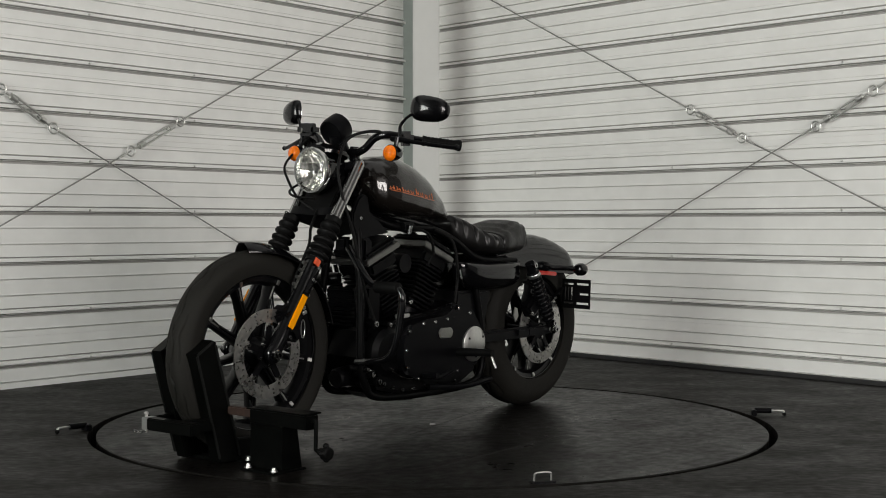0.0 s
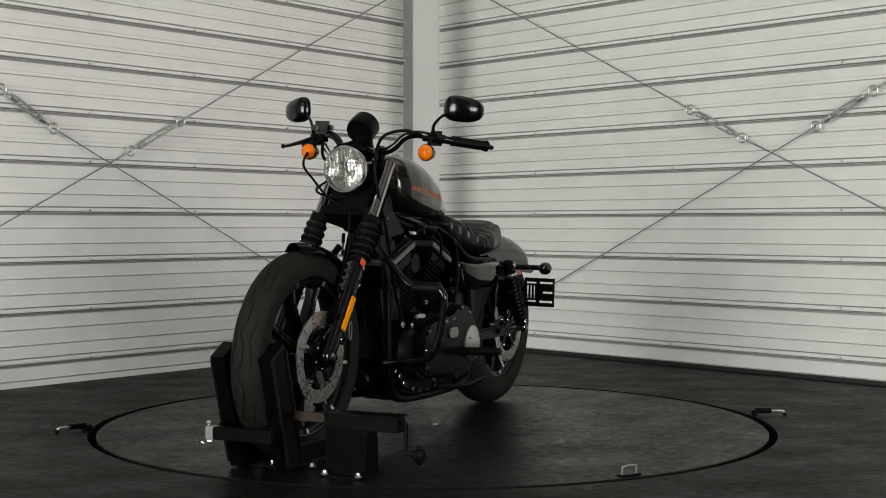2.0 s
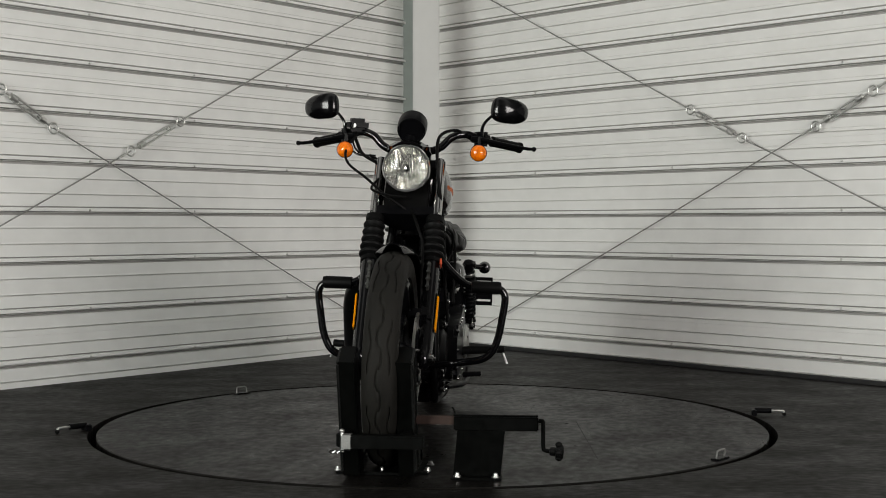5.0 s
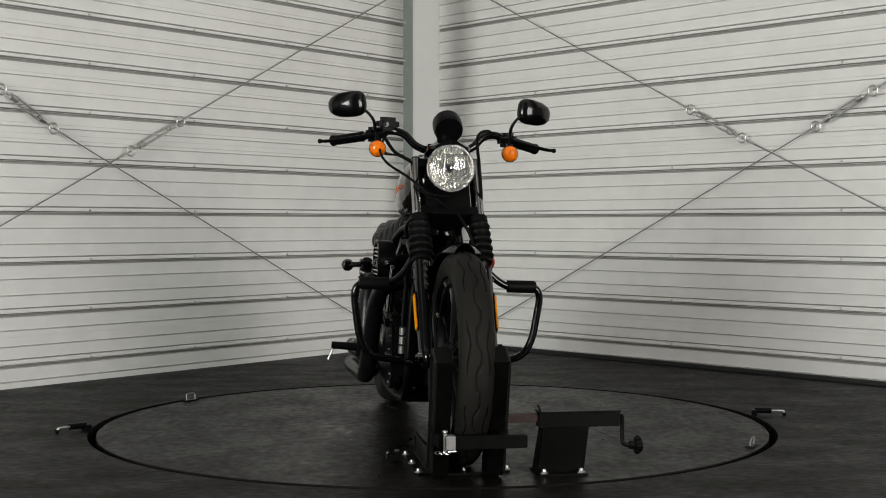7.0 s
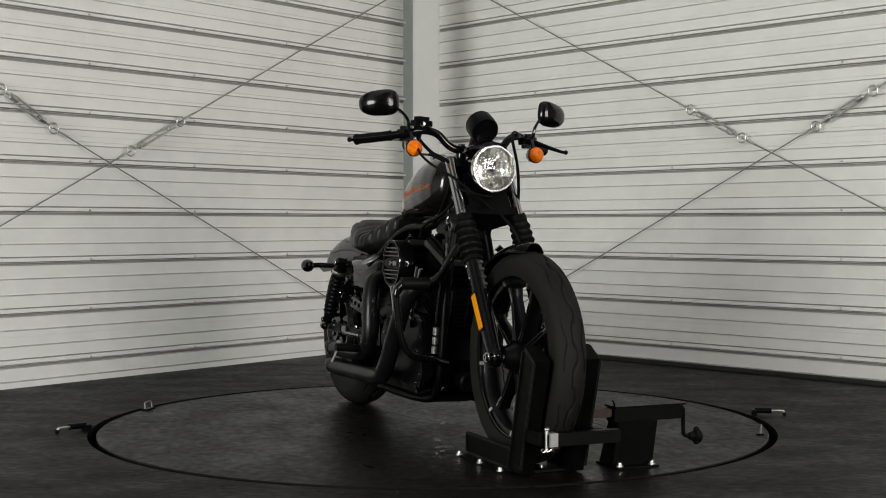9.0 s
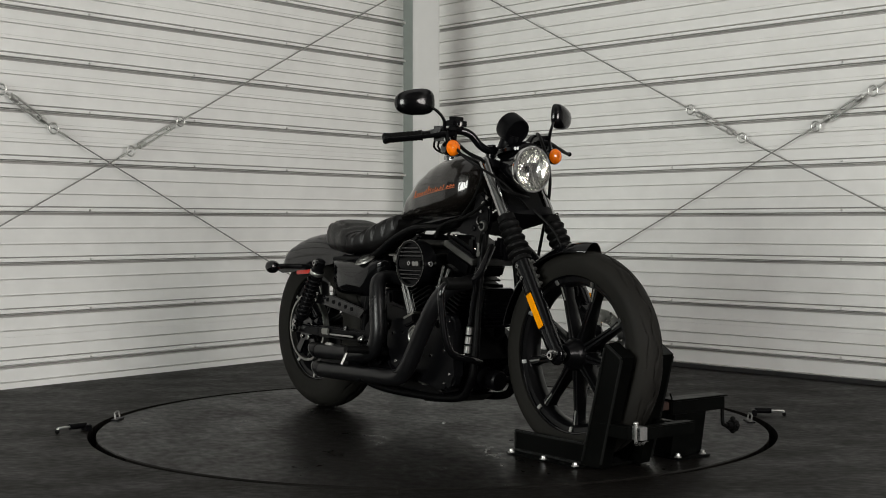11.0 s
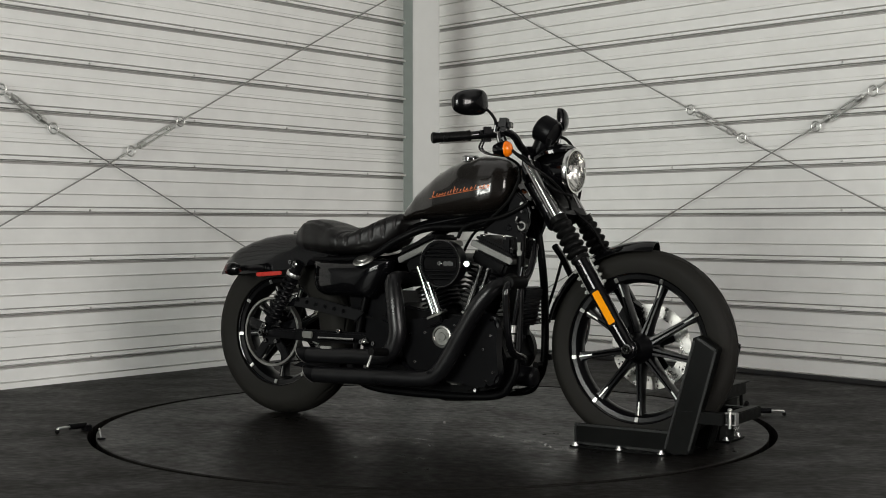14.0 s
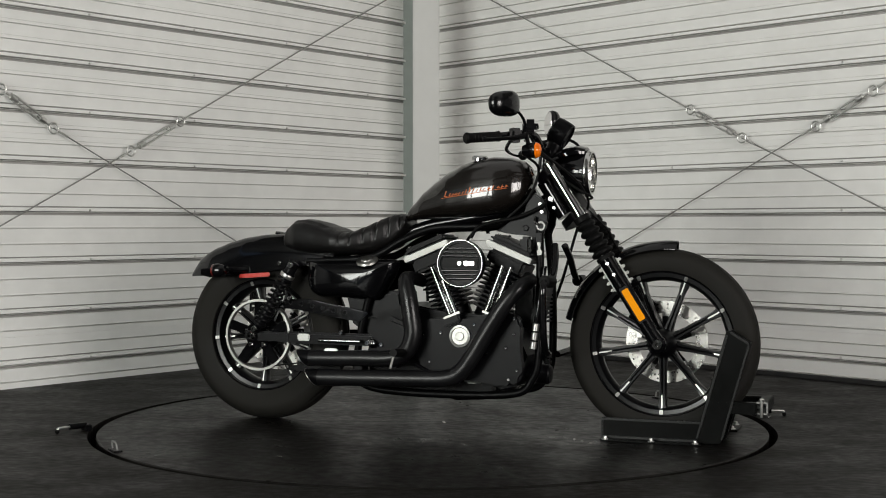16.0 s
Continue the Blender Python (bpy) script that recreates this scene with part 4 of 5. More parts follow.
# ---- seat ----
S_TOP = ((-0.575, 0.68), (-0.566, 0.715), (-0.545, 0.745), (-0.515, 0.767), (-0.47, 0.77), (-0.42, 0.759), (-0.37, 0.742), (-0.33, 0.727), (-0.295, 0.72), (-0.26, 0.728), (-0.22, 0.746), (-0.165, 0.772), (-0.125, 0.786), (-0.09, 0.79), (-0.072, 0.772))
S_BOT = ((-0.575, 0.655), (-0.5, 0.637), (-0.4, 0.63), (-0.3, 0.634), (-0.2, 0.64), (-0.13, 0.66), (-0.09, 0.70), (-0.072, 0.74))
S_WID = ((-0.575, 0.05), (-0.555, 0.085), (-0.5, 0.112), (-0.42, 0.13), (-0.34, 0.15), (-0.27, 0.145), (-0.2, 0.118), (-0.13, 0.092), (-0.072, 0.07))
bm = bmesh.new()
loops = []
nx = 130
for i in range(nx + 1):
    x = -0.575 + 0.503 * i / nx
    zt, zb, w = lerp_table(S_TOP, x), lerp_table(S_BOT, x), lerp_table(S_WID, x)
    groove = 0.0
    if -0.315 < x < -0.09:
        ph = ((x + 0.315) / 0.045) % 1.0
        groove = 0.010 * max(0, 1 - min(ph, 1 - ph) / 0.2)
    lp = []
    for k in range(40):
        a = math.tau * k / 40
        c_, s_ = math.cos(a), math.sin(a)
        yy = w * abs(c_) ** 0.62 * (1 if c_ > 0 else -1)
        f = abs(s_) ** 0.7 * (1 if s_ > 0 else -1)
        mid, hh = (zt + zb) / 2, (zt - zb) / 2
        zz = mid + hh * f
        pleat = groove if s_ > -0.1 else 0.0
        if x < -0.35 and s_ > 0.25:
            ph = ((yy / w * 0.5 + 0.5) * 7) % 1.0
            pleat = 0.007 * max(0, 1 - min(ph, 1 - ph) / 0.16) * min(1, (-0.35 - x) / 0.03)
        v = Vector((x, yy, zz))
        nrm = Vector((0, c_, s_))
        lp.append(v - nrm * pleat)
    loops.append(lp)
rings(bm, loops)
part("seat", bm, M_LEATHER, bike, "tuck-and-roll black leather solo seat", angle=70)
bm = bmesh.new()
tube(bm, ((-0.585, 0, 0.712), (-0.63, 0, 0.717)), 0.008, 8)
part("seat_bolt", bm, M_CHROME, bike)

# ---- rear mudguard, struts, rear lamps ----
F_TOP = ((-0.968, 0.566), (-0.955, 0.592), (-0.93, 0.621), (-0.895, 0.644), (-0.856, 0.663), (-0.795, 0.685), (-0.732, 0.701), (-0.65, 0.712), (-0.568, 0.716), (-0.45, 0.70), (-0.35, 0.665))
bm = bmesh.new()
loops = []
for i in range(37):
    x = -0.968 + 0.618 * i / 36
    zt = lerp_table(F_TOP, x)
    zb = 0.548 + 0.05 * max(0, (x + 0.9) / 0.5) - 0.0
    zb = min(zb, zt - 0.02)
    w = 0.088 * min(1, 0.55 + (x + 0.968) * 5)
    outer = []
    for k in range(17):
        a = math.pi * k / 16
        outer.append(Vector((x, w * abs(math.cos(a)) ** 0.55 * (1 if math.cos(a) >= 0 else -1), zb + (zt - zb) * math.sin(a) ** 0.8)))
    inner = [Vector((q.x, q.y * 0.965, zb + (q.z - zb) * 0.955 - 0.001)) for q in outer[::-1]]
    loops.append(outer + inner)
rings(bm, loops)
# the inside is set dull black here too, in place of shade
for i, f in enumerate(bm.faces):
    f.material_index = 1 if i % 34 >= 16 else 0
part("rear_mudguard", bm, (M_BLACK, M_BOOT), bike, "bobbed gloss black rear mudguard", angle=55)
for sg in (-1, 1):
    bm = bmesh.new()
    prism(bm, ((-0.9, 0.553), (-0.9, 0.575), (-0.7, 0.592), (-0.45, 0.632), (-0.38, 0.632), (-0.38, 0.602), (-0.46, 0.59), (-0.7, 0.556), (-0.86, 0.542)), sg * 0.092, sg * 0.11, 0.004)
    part("mudguard_strut", bm, M_BLACK, bike)
    for x, z in ((-0.72, 0.576), (-0.56, 0.6)):
        bm = bmesh.new()
        bolt(bm, (x, sg * 0.11, z), (0, sg, 0), 0.009)
        part("bolt", bm, M_CHROME, bike)
    bm = bmesh.new()
    box(bm, (-0.665, sg * 0.112, 0.553), (0.13, 0.008, 0.016), 0.003, Matrix.Rotation(radians(-4), 3, "Y"))
    part("rear_reflector", bm, M_RED, bike, "narrow red reflector")
    ic = Vector((-0.77, sg * 0.205, 0.57))
    bm = bmesh.new()
    tube(bm, ((-0.7, sg * 0.105, 0.574), (-0.74, sg * 0.15, 0.574), (-0.755, sg * 0.19, 0.572)), 0.011, 10)
    lathe(bm, ((0.006, -0.032), (0.018, -0.028), (0.0255, -0.012), (0.0265, 0.006), (0.026, 0.012)), ic + Vector((0, 0, 0)), (-1, 0, 0), 24)
    ind = part("rear_indicator", bm, M_BLACK, bike, "black bullet rear indicator")
    bm = bmesh.new()
    lathe(bm, ((0.026, 0.011), (0.023, 0.022), (0.012, 0.029), (0.0, 0.03)), ic, (-1, 0, 0), 24)
    part("lens", bm, material("smoked_red_lens", (0.08, 0.008, 0.006), 0.12, coat=0.5, var=0.1, scale=80), ind)

# slotted number-plate frame on the left
PX, PY0, PY1, PZ0, PZ1 = -0.79, 0.105, 0.242, 0.405, 0.527
bm = bmesh.new()
slots = [(0.175, 0.234, 0.503, 0.512), (0.19, 0.234, 0.462, 0.471), (0.175, 0.234, 0.422, 0.431), (0.116, 0.160, 0.503, 0.510), (0.118, 0.125, 0.440, 0.494), (0.133, 0.140, 0.440, 0.494), (0.148, 0.155, 0.440, 0.494), (0.116, 0.160, 0.424, 0.431)]
ys = sorted({PY0, PY1, *[v for s in slots for v in s[:2]]})
zs = sorted({PZ0, PZ1, *[v for s in slots for v in s[2:]]})
solid = {}
for i in range(len(ys) - 1):
    for j in range(len(zs) - 1):
        cy_, cz_ = (ys[i] + ys[i + 1]) / 2, (zs[j] + zs[j + 1]) / 2
        solid[i, j] = not any(a < cy_ < b and c < cz_ < d for a, b, c, d in slots)
for (i, j), on in solid.items():
    if on:
        a = [bm.verts.new((PX, y, z)) for y, z in ((ys[i], zs[j]), (ys[i + 1], zs[j]), (ys[i + 1], zs[j + 1]), (ys[i], zs[j + 1]))]
        b = [bm.verts.new((PX - 0.005, q.co.y, q.co.z)) for q in a]
        bm.faces.new(a)
        bm.faces.new(b[::-1])
        for k in range(4):
            di, dj = ((0, -1), (1, 0), (0, 1), (-1, 0))[k]
            if not solid.get((i + di, j + dj), False):
                bm.faces.new((a[k], a[(k + 1) % 4], b[(k + 1) % 4], b[k]))
bmesh.ops.remove_doubles(bm, verts=bm.verts[:], dist=0.0001)
part("plate_frame", bm, M_SATIN, bike, "empty slotted black plate frame")
bm = bmesh.new()
beam(bm, (-0.785, 0.11, 0.49), (-0.68, 0.1, 0.42), 0.018, 0.008)
beam(bm, (-0.68, 0.12, 0.43), (-0.65, 0.135, 0.34), 0.018, 0.008)
part("plate_bracket", bm, M_SATIN, bike)

# ---- engine ----
def tilt_box(bm, c, size, deg, bevel=0.006):
    box(bm, c, size, bevel, Matrix.Rotation(radians(deg), 3, "Y"))


def rounded(outline, n=5):
    """The same outline with its corners run into curves."""
    pts = [Vector((x, 0, z)) for x, z in outline]
    k = len(pts)
    out = []
    for i in range(k):
        a, b, c = pts[i - 1], pts[i], pts[(i + 1) % k]
        p, q = b.lerp(a, 0.36), b.lerp(c, 0.36)
        for j in range(n + 1):
            t = j / n
            v = p * (1 - t) ** 2 + b * 2 * t * (1 - t) + q * t * t
            out.append((v.x, v.z))
    return out


CRANK = Vector((0.176, 0, 0.27))
for name, sg in (("front_cylinder", 1), ("rear_cylinder", -1)):
    ax = Vector((sg * math.sin(radians(22.5)), 0, math.cos(radians(22.5))))
    deg = sg * 22.5
    bm = bmesh.new()
    lathe(bm, ((0.055, 0.1), (0.055, 0.36)), CRANK, ax, 28)
    cyl = part(name, bm, M_SATIN, bike)
    for k in range(10):
        h = 0.185 + k * 0.0165
        w = 0.128 + (0.012 if k > 5 else 0)
        bm = bmesh.new()
        tilt_box(bm, CRANK + ax * h, (w, 0.155, 0.006), deg, 0.0022)
        part("fin", bm, M_CRINKLE, cyl)
    bm = bmesh.new()
    tilt_box(bm, CRANK + ax * 0.372, (0.145, 0.165, 0.05), deg, 0.01)
    part("head", bm, M_CRINKLE, cyl)
    bm = bmesh.new()
    tilt_box(bm, CRANK + ax * 0.4105, (0.182, 0.186, 0.022), deg, 0.003)
    part("rocker_band", bm, M_ROCKER, cyl, "polished lower rocker band")
    bm = bmesh.new()
    tilt_box(bm, CRANK + ax * 0.434, (0.172, 0.176, 0.03), deg, 0.012)
    part("rocker_cover", bm, M_CRINKLE, cyl, "wrinkle-black rocker cover")
    for yy in (-0.07, 0.07):
        for xx in (-0.06, 0.06):
            bm = bmesh.new()
            bolt(bm, CRANK + ax * 0.449 + Matrix.Rotation(radians(deg), 3, "Y") @ Vector((xx, yy, 0)), ax, 0.006)
            part("bolt", bm, M_CHROME, cyl)
# intake between the heads
bm = bmesh.new()
tube(bm, ((0.176, 0.06, 0.61), (0.178, -0.05, 0.61), (0.181, -0.13, 0.606)), [0.035, 0.033, 0.03], 16)
part("throttle_body", bm, M_SATIN, bike)
# coil and ignition on the left top
bm = bmesh.new()
box(bm, (0.19, 0.06, 0.745), (0.07, 0.06, 0.03), 0.006)
part("coil", bm, M_SATIN, bike)
bm = bmesh.new()
tube(bm, ((0.2, 0.095, 0.72), (0.2, 0.1, 0.75)), 0.008, 10)
part("fitting", bm, M_CHROME, bike)

# air cleaner
AC = Vector((0.183, -0.125, 0.606))
bm = bmesh.new()
lathe(bm, ((0.06, 0.0), (0.078, 0.006), (0.083, 0.02), (0.083, 0.062), (0.079, 0.067), (0.074, 0.067), (0.074, 0.052), (0.0, 0.05)), AC, (0, -1, 0), 56)
ac = part("air_cleaner", bm, M_SATIN, bike, "round black louvred air cleaner")
bm = bmesh.new()
lathe(bm, ((0.082, 0.064), (0.0836, 0.064), (0.0836, 0.068), (0.082, 0.068)), AC, (0, -1, 0), 56, close=True)
part("trim_ring", bm, M_DIM, ac, "thin chrome ring")
for k, z in enumerate((-0.054, -0.04, -0.026, 0.026, 0.04, 0.054)):
    hw = math.sqrt(0.074 ** 2 - z * z) - 0.001
    bm = bmesh.new()
    tube(bm, (AC + Vector((-hw, -0.0625, z)), AC + Vector((hw, -0.0625, z))), 0.0045, 12)
    part("louvre", bm, M_BLACK, ac)
bm = bmesh.new()
box(bm, AC + Vector((0, -0.0615, 0)), (0.142, 0.012, 0.034), 0.0055)
part("centre_bar", bm, M_CRINKLE, ac)
bm = bmesh.new()
bolt(bm, AC + Vector((0, -0.0665, 0)), (0, -1, 0), 0.009)
part("bolt", bm, M_CHROME, ac)
bm = bmesh.new()
prism(bm, ((0.197, 0.612), (0.207, 0.616), (0.214, 0.611), (0.222, 0.615), (0.236, 0.613), (0.238, 0.6), (0.226, 0.597), (0.218, 0.601), (0.208, 0.596), (0.198, 0.6)), -0.1905, -0.1935, 0.0008)
part("emblem", bm, M_DIM, ac, "small bright emblem")
bm = bmesh.new()
bolt(bm, AC + Vector((0.093, -0.03, 0.0)), (0.3, -1, 0), 0.012, 0.016)
part("breather_bolt", bm, M_CHROME, ac)

# push-rod tubes and tappet blocks
for a, b in (((0.062, -0.148, 0.592), (0.135, -0.15, 0.425)), ((0.105, -0.148, 0.545), (0.155, -0.15, 0.43)), ((0.33, -0.148, 0.60), (0.272, -0.15, 0.435)), ((0.36, -0.148, 0.592), (0.305, -0.15, 0.44))):
    a, b = Vector(a), Vector(b)
    bm = bmesh.new()
    tube(bm, (a, a.lerp(b, 0.45)), 0.0085, 14)
    tube(bm, (a.lerp(b, 0.43), b), 0.0115, 14)
    tube(bm, (a.lerp(b, 0.42), a.lerp(b, 0.46)), 0.013, 14)
    part("pushrod_tube", bm, M_CHROME, bike, "chrome push-rod tube")
for x, z, r in ((0.145, 0.413, 22), (0.29, 0.42, -18)):
    bm = bmesh.new()
    tilt_box(bm, (x, -0.148, z - 0.012), (0.066, 0.04, 0.03), -r, 0.005)
    part("tappet_block", bm, M_SATIN, bike)
    bm = bmesh.new()
    tilt_box(bm, (x, -0.148, z + 0.007), (0.066, 0.036, 0.008), -r, 0.002)
    part("tappet_flange", bm, M_POLISH, bike)

# crankcase, cam cover, primary
bm = bmesh.new()
prism(bm, ((-0.2, 0.27), (-0.16, 0.42), (-0.05, 0.46), (0.1, 0.43), (0.26, 0.42), (0.37, 0.37), (0.41, 0.28), (0.37, 0.17), (0.26, 0.145), (-0.1, 0.15), (-0.19, 0.19)), -0.115, 0.115, 0.012)
part("crankcase", bm, M_CRINKLE, bike)
bm = bmesh.new()
prism(bm, rounded(((-0.005, 0.26), (0.0, 0.38), (0.06, 0.408), (0.2, 0.405), (0.33, 0.44), (0.4, 0.42), (0.395, 0.31), (0.41, 0.2), (0.35, 0.17), (0.2, 0.19), (0.08, 0.2))), -0.112, -0.152, 0.01)
cam_cover = part("cam_cover", bm, M_SATIN, bike)
bm = bmesh.new()
lathe(bm, ((0.0, 0.008), (0.014, 0.008), (0.016, 0.006), (0.03, 0.006), (0.033, 0.009), (0.039, 0.008), (0.041, 0.002), (0.041, -0.006)), (0.175, -0.152, 0.345), (0, -1, 0), 40)
part("timer_cover", bm, M_POLISH, cam_cover, "round polished timer cover")
for x, z in ((0.039, 0.349), (0.102, 0.356), (0.126, 0.384), (0.227, 0.388), (0.375, 0.412), (0.374, 0.358), (0.345, 0.308), (0.385, 0.229), (0.356, 0.197), (0.273, 0.285), (0.06, 0.25)):
    bm = bmesh.new()
    bolt(bm, (x, -0.152, z), (0, -1, 0), 0.0058, 0.006)
    part("bolt", bm, M_CHROME, cam_cover)
# sprocket cover with its lower guard
bm = bmesh.new()
prism(bm, ((-0.19, 0.27), (-0.17, 0.37), (-0.1, 0.41), (-0.02, 0.38), (-0.01, 0.28), (-0.08, 0.22), (-0.16, 0.22)), -0.112, -0.148, 0.014)
part("sprocket_cover", bm, M_SATIN, bike)
for x, z in ((-0.13, 0.315), (-0.15, 0.315)):
    bm = bmesh.new()
    bolt(bm, (x - 0.03, -0.15, z - 0.005), (0, -1, 0), 0.011, 0.01)
    part("bolt", bm, M_CHROME, bike)
# primary on the left
bm = bmesh.new()
prism(bm, rounded(((0.3, 0.3), (0.29, 0.385), (0.19, 0.412), (0.06, 0.42), (0.0, 0.46), (-0.09, 0.44), (-0.15, 0.37), (-0.165, 0.27), (-0.1, 0.2), (0.04, 0.185), (0.2, 0.19), (0.285, 0.225))), 0.112, 0.166, 0.016, 3)
prim = part("primary_cover", bm, M_SATIN, bike, "long satin black primary cover")
bm = bmesh.new()
lathe(bm, ((0.0, 0.05), (0.07, 0.046), (0.088, 0.03), (0.092, 0.0)), (0.325, 0.085, 0.3), (0, 1, 0), 40)
part("alternator_cover", bm, M_CRINKLE, bike)
bm = bmesh.new()
lathe(bm, ((0.0, 0.016), (0.03, 0.0145), (0.054, 0.009), (0.067, 0.002), (0.067, -0.006)), (-0.104, 0.17, 0.305), (0, 1, 0), 40)
derby = part("derby_cover", bm, M_MACH, prim, "polished round derby cover")
for k in range(3):
    a = math.tau * k / 3 + 0.5
    bm = bmesh.new()
    bolt(bm, (-0.104 + 0.047 * math.cos(a), 0.179, 0.305 + 0.047 * math.sin(a)), (0, 1, 0), 0.005, 0.003)
    part("bolt", bm, M_SATIN, prim)
bm = bmesh.new()
tab = []
for k in range(24):
    a = math.tau * k / 24
    tab.append((0.068 + math.copysign(0.024, math.cos(a)) + 0.014 * math.cos(a), 0.357 + math.copysign(0.005, math.sin(a)) + 0.014 * math.sin(a)))
prism(bm, tab, 0.166, 0.174, 0.003)
part("inspection_cover", bm, M_POLISH, prim, "small polished inspection cover")
for x, z in ((0.268, 0.375), (0.195, 0.398), (0.127, 0.401), (0.058, 0.408), (-0.007, 0.445), (-0.076, 0.423), (0.275, 0.245), (0.216, 0.2), (0.128, 0.2), (-0.01, 0.212), (0.285, 0.308), (-0.14, 0.26)):
    bm = bmesh.new()
    bolt(bm, (x, 0.164, z), (0, 1, 0), 0.0062, 0.007)
    part("bolt", bm, M_CHROME, prim)
for x, z, r in ((0.443, 0.247, 0.009), (0.415, 0.228, 0.01), (0.339, 0.241, 0.008), (0.38, 0.2, 0.011), (0.355, 0.316, 0.007), (0.405, 0.405, 0.012), (0.331, 0.398, 0.009), (0.268, 0.428, 0.011)):
    bm = bmesh.new()
    tube(bm, ((x, 0.05, z), (x, 0.122, z)), r * 1.3, 12)
    boss = part("boss", bm, M_CRINKLE, bike)
    bm = bmesh.new()
    bolt(bm, (x, 0.124, z), (0, 1, 0), r, 0.008)
    part("bolt", bm, M_CHROME, boss)
bm = bmesh.new()
box(bm, (0.263, 0.125, 0.427), (0.075, 0.012, 0.014), 0.003)
part("badge", bm, M_MACH, bike, "small bright rectangular badge")
bm = bmesh.new()
bolt(bm, (0.22, 0.12, 0.475), (0, 1, 0), 0.009, 0.01)
part("bolt", bm, M_CHROME, bike)
bm = bmesh.new()
tube(bm, ((0.35, 0.15, 0.246), (0.29, 0.15, 0.214), (0.2, 0.15, 0.2), (0.05, 0.15, 0.197), (-0.06, 0.15, 0.198), (-0.12, 0.15, 0.222)), 0.0042, 8, 5)
part("gasket_bead", bm, M_CHROME, prim, "bright bead along the cover's foot")
# lower front: oil filter, regulator, sump fittings
bm = bmesh.new()
lathe(bm, ((0.0, 0.09), (0.03, 0.088), (0.036, 0.08), (0.036, 0.0)), (0.385, 0.0, 0.215), (1, 0, -0.1), 28)
part("oil_filter", bm, M_SATIN, bike)
bm = bmesh.new()
box(bm, (0.435, 0.0, 0.46), (0.03, 0.13, 0.14), 0.006, Matrix.Rotation(radians(12), 3, "Y"))
reg = part("regulator", bm, M_SATIN, bike)
for k in range(9):
    bm = bmesh.new()
    box(bm, (0.453, 0.0, 0.40 + k * 0.0145), (0.014, 0.125, 0.005), 0, Matrix.Rotation(radians(12), 3, "Y"))
    part("fin", bm, M_SATIN, reg)
for x, y, z, a in ((0.33, -0.118, 0.178, -1), (0.295, -0.118, 0.16, -1), (0.36, -0.118, 0.2, -1), (0.4, -0.07, 0.18, -1), (0.35, 0.118, 0.19, 1), (0.3, 0.118, 0.172, 1), (0.25, 0.118, 0.16, 1), (0.19, 0.118, 0.158, 1), (0.12, 0.118, 0.165, 1), (0.05, 0.118, 0.16, 1), (-0.05, 0.118, 0.165, 1), (0.39, 0.1, 0.235, 1), (0.405, 0.07, 0.21, 1)):
    bm = bmesh.new()
    bolt(bm, (x, y, z), (0.2, a, 0), 0.008, 0.009)
    part("bolt", bm, M_CHROME, bike)
bm = bmesh.new()
box(bm, (0.215, -0.13, 0.19), (0.04, 0.03, 0.028), 0.006)
tube(bm, ((0.19, -0.14, 0.19), (0.25, -0.14, 0.185)), 0.008, 10)
part("oil_pump", bm, M_POLISH, bike, "bare alloy oil pump")
bm = bmesh.new()
prism(bm, ((-0.17, 0.128), (-0.15, 0.118), (0.1, 0.115), (0.14, 0.108), (0.22, 0.112), (0.29, 0.12), (0.35, 0.148), (0.3, 0.155), (-0.15, 0.152)), -0.08, 0.08, 0.006)
part("sump", bm, M_SATIN, bike)

# ---- frame ----
for sg in (-1, 1):
    for pts, r in ((((0.425, sg * 0.03, 0.84), (0.44, sg * 0.06, 0.72), (0.452, sg * 0.09, 0.52), (0.452, sg * 0.1, 0.28), (0.425, sg * 0.1, 0.19), (0.36, sg * 0.1, 0.142), (0.1, sg * 0.1, 0.13), (-0.16, sg * 0.1, 0.14), (-0.24, sg * 0.1, 0.19), (-0.23, sg * 0.105, 0.34), (-0.19, sg * 0.105, 0.52), (-0.22, sg * 0.1, 0.6)), 0.0145),
                   (((0.42, sg * 0.04, 0.8), (0.25, sg * 0.06, 0.745), (0.05, sg * 0.07, 0.735), (-0.07, sg * 0.09, 0.69), (-0.2, sg * 0.1, 0.625), (-0.45, sg * 0.1, 0.61)), 0.0145)):
        bm = bmesh.new()
        tube(bm, pts, r, 12, 6)
        part("frame_tube", bm, M_CRINKLE, bike)
bm = bmesh.new()
tube(bm, ((0.42, 0, 0.86), (0.3, 0, 0.8), (0.0, 0, 0.745), (-0.15, 0, 0.69)), 0.022, 12)
part("frame_backbone", bm, M_BLACK, bike)
# head gusset with ignition switch and key
bm = bmesh.new()
prism(bm, ((0.396, 0.851), (0.424, 0.861), (0.45, 0.841), (0.475, 0.79), (0.468, 0.75), (0.447, 0.692), (0.42, 0.708), (0.383, 0.717), (0.355, 0.711), (0.32, 0.722), (0.279, 0.724), (0.34, 0.764), (0.393, 0.791)), -0.07, -0.05, 0.006)
prism(bm, ((0.396, 0.851), (0.424, 0.861), (0.45, 0.841), (0.475, 0.79), (0.468, 0.75), (0.447, 0.692), (0.42, 0.708), (0.383, 0.717), (0.355, 0.711), (0.32, 0.722), (0.279, 0.724), (0.34, 0.764), (0.393, 0.791)), 0.05, 0.07, 0.006)
part("head_gusset", bm, M_SATIN, bike)
bm = bmesh.new()
lathe(bm, ((0.0, 0.004), (0.011, 0.004), (0.011, 0.014), (0.0165, 0.014), (0.0195, 0.008), (0.0195, 0.0)), (0.45, -0.07, 0.742), (0, -1, 0), 28)
